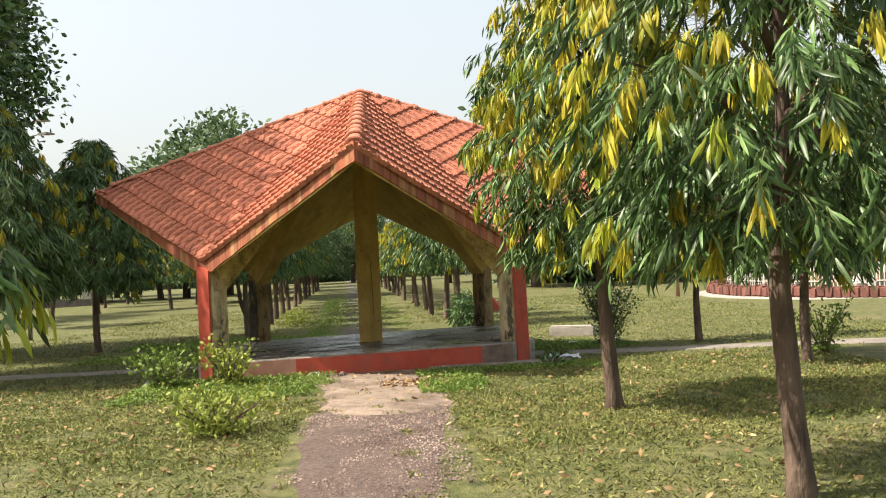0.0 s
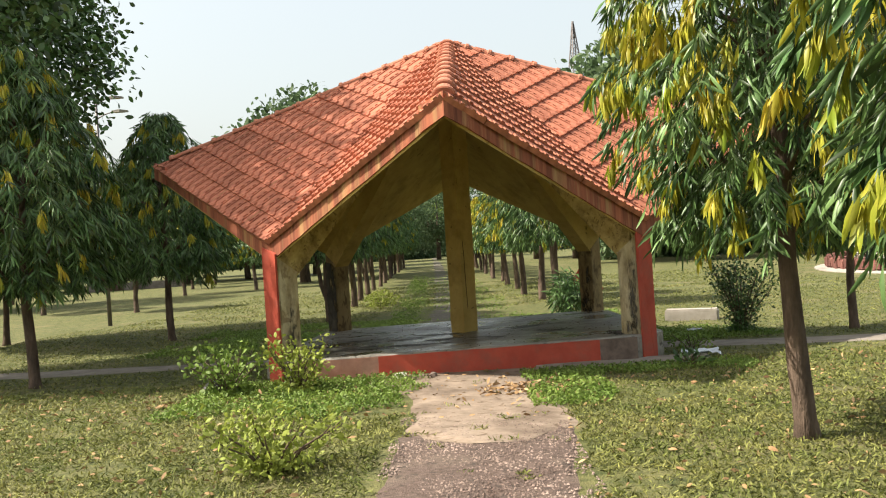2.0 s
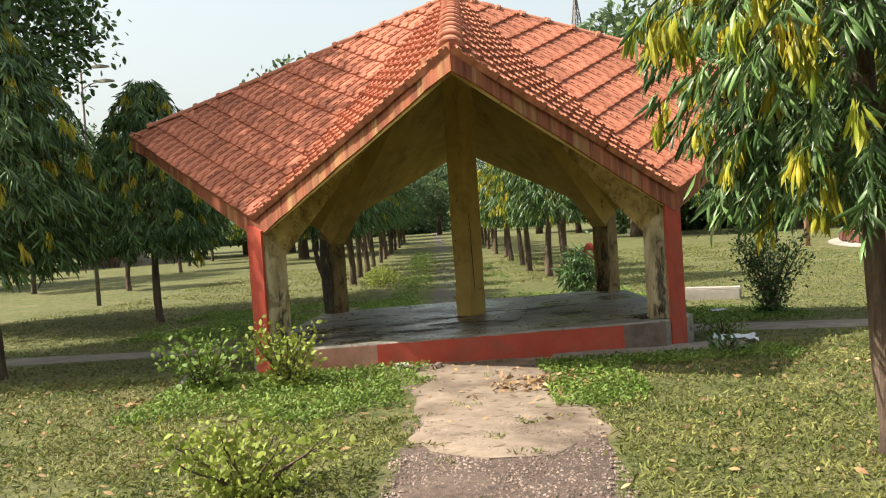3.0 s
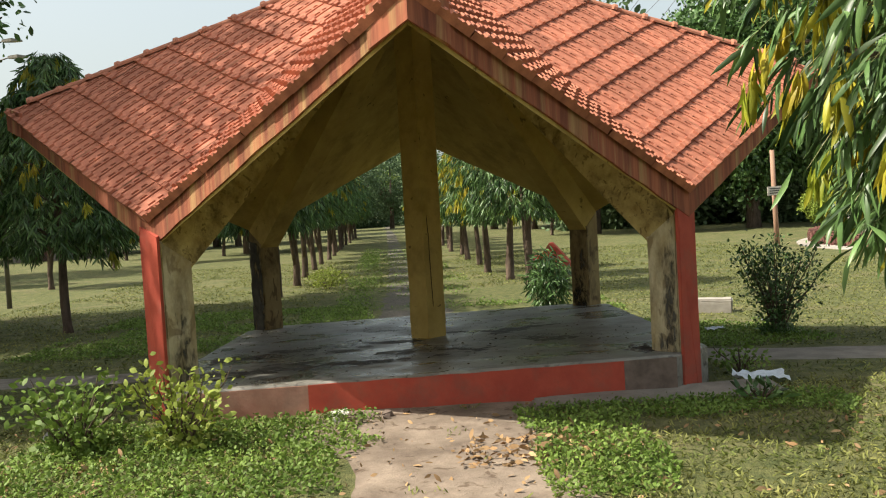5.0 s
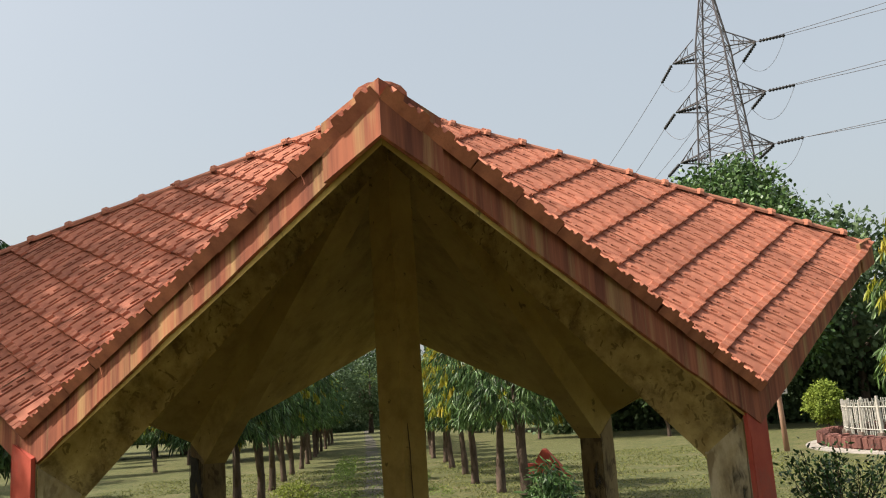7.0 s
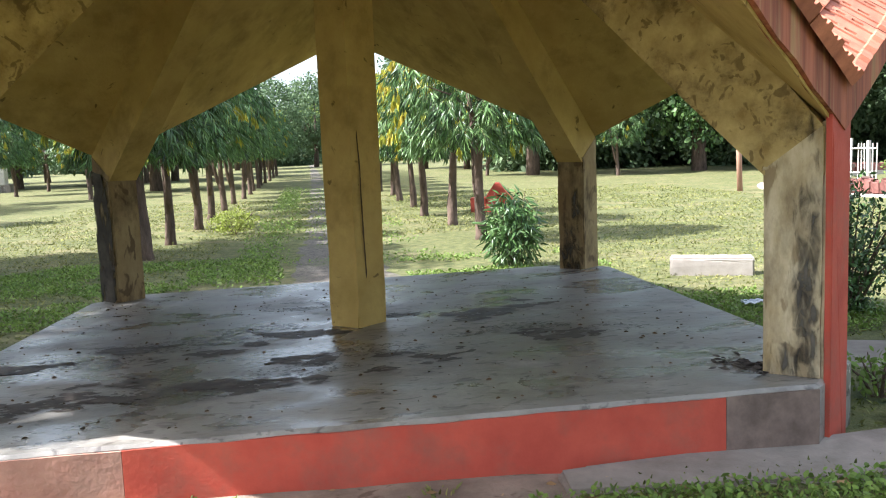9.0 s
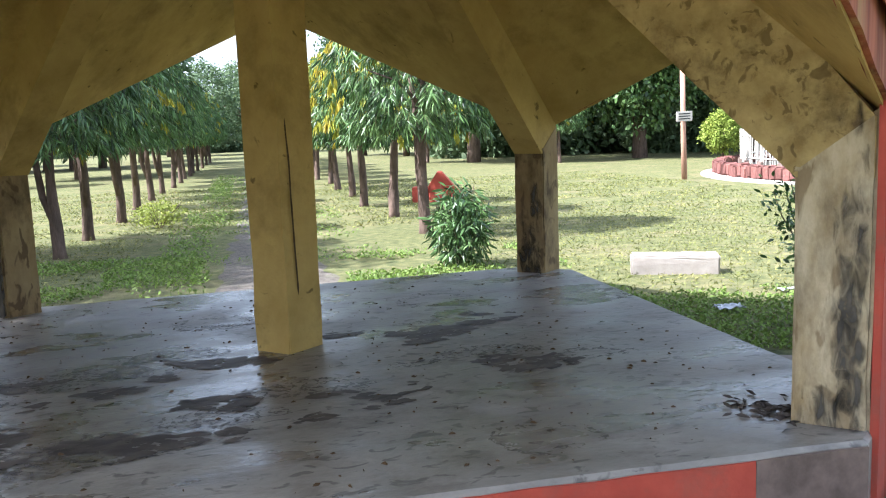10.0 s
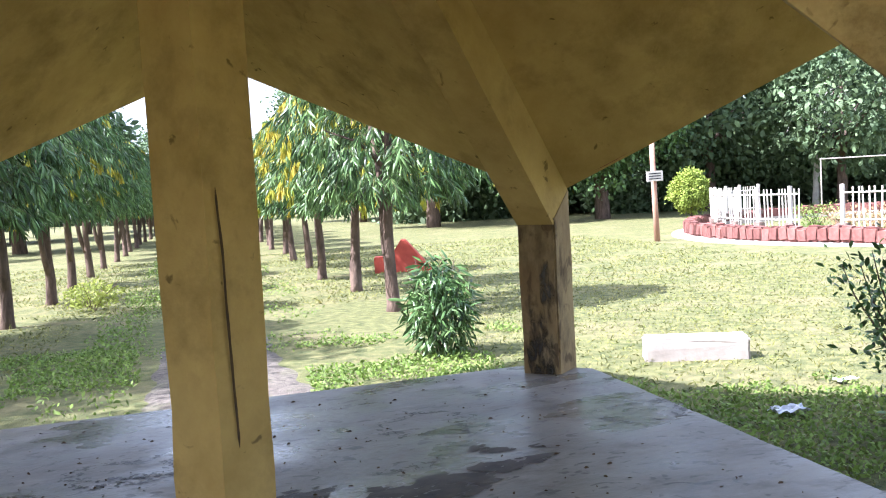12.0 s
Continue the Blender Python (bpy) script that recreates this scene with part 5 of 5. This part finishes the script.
for seed, x, y in ((91, 19.5, 21), (92, 21, 18), (93, 18.5, 18.3), (94, 20.5, 24)):
    stand(shrub(seed, 0.9, 0.9, 700, 0.10, 0.4, M_LITTER if seed % 2 else M_HERB, "dry tangled shrub inside the round enclosure", top_thin=0.4, stems=14), x, y)

# clipped round tree and clipped-hedge distance
topiary = broad_tree(95, 3.1, 1.05, 1.05, 260, 30, 0.13, M_CLIPPED, "clipped round light green ornamental tree", "topiary_tree")
topiary.matrix_basis = pose(17.6, 27.8, ground_z(17.6, 27.8)) @ Matrix.Diagonal((0.76, 0.76, 0.76, 1))


def understorey(seed, label):
    rng = np.random.default_rng(seed)
    root = thing("thicket", label, "thicket", "boundary thicket")
    p, d = shell_points(rng, 330, 4.6, 3.3, 2.6, 0.55)
    p[:, 2] = np.abs(p[:, 2])
    k = 330 * 22
    base = np.repeat(p, 22, 0) + rng.normal(size=(k, 3)) * 0.42
    base[:, 2] = np.maximum(base[:, 2], 0.05)
    head = np.repeat(d, 22, 0) + rng.normal(size=(k, 3)) * 0.9
    ln = 0.42 * rng.uniform(0.6, 1.3, k)
    part("foliage", leaves("foliage", base, head, ln, ln * 0.55, M_FAR_HAZED, rng, True), root)
    return root


U1 = understorey(96, "dense dark green thicket at the edge of park")
U2 = understorey(97, "dense dark green thicket at the edge of park")
for i in range(46):
    w = radians(-60 + 120 * i / 45)
    if w < 0.25:
        r = far_random.uniform(115, 150)
    else:
        r = far_random.uniform(56, 64)
    put_tree((U1, U2)[i % 2], math.sin(w) * r, math.cos(w) * r, far_random.uniform(0, 360), far_random.uniform(0.8, 1.15))

# bare pale tree against the wood
bare = thing("bare_tree", "leafless pale grey tree before the wood", "tree", at=pose(33, 41, -0.28))
bare_random = random.Random(8)
bm = bmesh.new()
tube(bm, [(0, 0, -0.3), (0.2, 0, 3), (0.1, 0.2, 6)], [0.22, 0.16, 0.1], 8)
part("trunk", bm, bare, M_PALEBARK, smooth=True)
for k in range(34):
    w, z = bare_random.uniform(0, 6.28), bare_random.uniform(3.0, 6.0)
    ln = bare_random.uniform(1.2, 3.0)
    bm = bmesh.new()
    c, s = math.cos(w), math.sin(w)
    pts = [(0.15, 0.1, z), (c * ln * 0.4, s * ln * 0.4, z + ln * 0.5), (c * ln * 0.8, s * ln * 0.8, z + ln * 0.6 + bare_random.uniform(-0.4, 0.5)), (c * ln * 1.1, s * ln * 1.1, z + ln * bare_random.uniform(0.2, 0.9))]
    tube(bm, pts, [0.05, 0.035, 0.02, 0.008], 5)
    part("branch", bm, bare, M_PALEBARK)

# ruined low building on the far lawn
kiosk = thing("low_ruin", "low dark ruined wall with pale posts on the far lawn", "ruin", at=pose(-26, 54, -0.28, 0, 0, 8))
for x0, x1, z1, m in ((-4.2, 3.2, 0.55, M_SLAB), (-3.6, -1.4, 1.9, M_REDSTONE), (2.2, 2.9, 1.9, M_WHITE), (-0.9, 0.4, 1.1, M_SLAB)):
    bm = bmesh.new()
    box(bm, x0, -0.5, -0.2, x1, 0.5, z1, 0.03)
    part("wall", bm, kiosk, m)
bm = bmesh.new()
box(bm, -4.0, -0.8, 1.92, -1.1, 0.8, 2.05, 0.02)
part("roof", bm, kiosk, M_SLAB)


# street lamp behind the tall trees
lamp = thing("street_lamp", "tall grey street lamp with two arms among trees", "street lamp", at=pose(-11.7, 13.9, ground_z(-11.7, 13.9)))
bm = bmesh.new()
tube(bm, [(0, 0, -0.2), (0, 0, 3.5), (0, 0, 7.3)], [0.07, 0.055, 0.04], 10)
part("pole", bm, lamp, M_STEEL, smooth=True)
for z, reach in ((7.3, 0.42), (6.85, 0.55)):
    bm = bmesh.new()
    tube(bm, [(0, 0, z - 0.12), (reach * 0.5, -0.05, z), (reach, -0.1, z + 0.06)], [0.025, 0.022, 0.02], 8)
    arm = part("arm", bm, lamp, M_STEEL)
    bm = bmesh.new()
    hull(bm, [(reach + dx, -0.1 + dy, z + 0.06 + dz) for dx, w, h in ((0.0, 0.05, 0.04), (0.28, 0.10, 0.06), (0.52, 0.06, 0.02)) for dy in (-w, w) for dz in (-0.03, h)])
    part("lamp_head", bm, arm, M_KERB, "pale lamp head")


# ---- power line ----
def tower(x, y, turn, base, waist, waist_z, arms, top, label, ends=None):
    """A lattice mast: four legs, bracing, cross arms with insulators."""
    root = thing("transmission_tower", label, "pylon", "power line", at=pose(x, y, -0.3, 0, 0, turn))

    def half(z):
        if z < waist_z:
            return base + (waist - base) * z / waist_z
        last = arms[-1][0]
        if z < last:
            return waist * (1 - 0.35 * (z - waist_z) / (last - waist_z))
        return waist * 0.65 * (1 - (z - last) / (top - last)) + 0.05

    levels = [waist_z * (1 - (1 - i / 6) ** 1.25) for i in range(6)]
    z = waist_z
    while z < top - 1.0:
        levels.append(z)
        z += 1.55
    levels.append(top)
    for sx, sy in ((1, 1), (1, -1), (-1, 1), (-1, -1)):
        bm = bmesh.new()
        tube(bm, [(sx * half(z), sy * half(z), z) for z in levels], [0.085] * len(levels), 4)
        part("leg", bm, root, M_STEEL)
    for side in range(4):
        c, s = [(1, 0), (0, 1), (-1, 0), (0, -1)][side]
        bm = bmesh.new()
        for z0, z1 in zip(levels, levels[1:]):
            h0, h1 = half(z0), half(z1)
            def q(u, h, z):
                return (c * h - s * u * h, s * h + c * u * h, z)
            for a, b in ((q(-1, h0, z0), q(1, h1, z1)), (q(1, h0, z0), q(-1, h1, z1)), (q(-1, h1, z1), q(1, h1, z1))):
                if (Vector(a) - Vector(b)).length > 0.05:
                    tube(bm, [a, b], [0.032, 0.032], 4)
        tagged(part("bracing", bm, root, M_STEEL), kind="stuff")
    for z, reach in arms:
        for s in (-1, 1):
            h = half(z)
            bm = bmesh.new()
            end = (s * reach, 0, z + 0.15)
            for yy in (-h, h):
                tube(bm, [(s * h, yy, z), end], [0.06, 0.05], 4)
                tube(bm, [(s * h, yy, z + 1.3), end], [0.05, 0.04], 4)
                for f in (0.3, 0.6):
                    lo = Vector((s * h, yy, z)).lerp(Vector(end), f)
                    hi = Vector((s * h, yy, z + 1.3)).lerp(Vector(end), f)
                    tube(bm, [lo, hi], [0.035, 0.035], 4)
                    tube(bm, [hi, Vector((s * h, yy, z)).lerp(Vector(end), min(1, f + 0.3))], [0.035, 0.035], 4)
            arm = part("cross_arm", bm, root, M_STEEL)
            loop = []
            for d in (-1, 1):
                bm = bmesh.new()
                way = Vector((s * 0.25, d * 1.9, -0.75))
                if ends:
                    way = (root.matrix_basis.inverted().to_3x3() @ (Vector(ends[d]) - Vector((x, y, z)))).normalized() * 2.2 + Vector((0, 0, -0.25))
                tip = Vector(end) + way
                loop.append(tip)
                pts = [Vector(end).lerp(tip, 0.08 + 0.92 * i / 16) for i in range(17)]
                tube(bm, pts, [0.15 if i % 2 else 0.06 for i in range(17)], 8)
                part("insulator", bm, arm, M_DARK)
            if ends:
                bm = bmesh.new()
                tube(bm, [loop[0].lerp(loop[1], i / 12) - Vector((0, 0, 1.7 * (1 - (i / 6 - 1) ** 2))) for i in range(13)], [0.016] * 13, 4)
                part("jumper_wire", bm, arm, M_STEEL)
    return root


def cable(a, b, sag, label="thin sagging power cable between towers"):
    bm = bmesh.new()
    a, b = Vector(a), Vector(b)
    n = 24
    tube(bm, [a.lerp(b, i / n) - Vector((0, 0, sag * 4 * (i / n) * (1 - i / n))) for i in range(n + 1)], [0.022] * (n + 1), 4)
    tagged(new("power_cable", mesh_of("power_cable", bm, M_STEEL)), label, "cable", "power line")


TX, TY, TURN = 26.5, 56.6, -35.0
ARMS = ((20.6, 3.7), (24.9, 3.6), (29.1, 3.4))
ENDS = {1: (16.6, 112.0, 14.0), -1: (95.0, -10.0, 29.0)}
tower(TX, TY, TURN, 3.6, 1.75, 20.3, ARMS, 37.0, "tall grey steel lattice power tower behind the trees", ENDS)
tower(16.6, 112.0, 20.0, 3.6, 2.2, 13.0, ((13.4, 4.2), (17.6, 4.0)), 33.0, "distant grey steel lattice power tower")
for z, reach in ARMS:
    for s in (-1, 1):
        for d, far_end in ((1, (16.6 + s * 3, 112, z - 10)), (-1, (95, -10 + s * 4, z + 4))):
            m = pose(TX, TY, -0.3, 0, 0, TURN)
            way = (m.inverted().to_3x3() @ (Vector(ENDS[d]) - Vector((TX, TY, z)))).normalized() * 2.2
            cable(m @ (Vector((s * reach, 0, z - 0.10)) + way), far_end, 2.5)
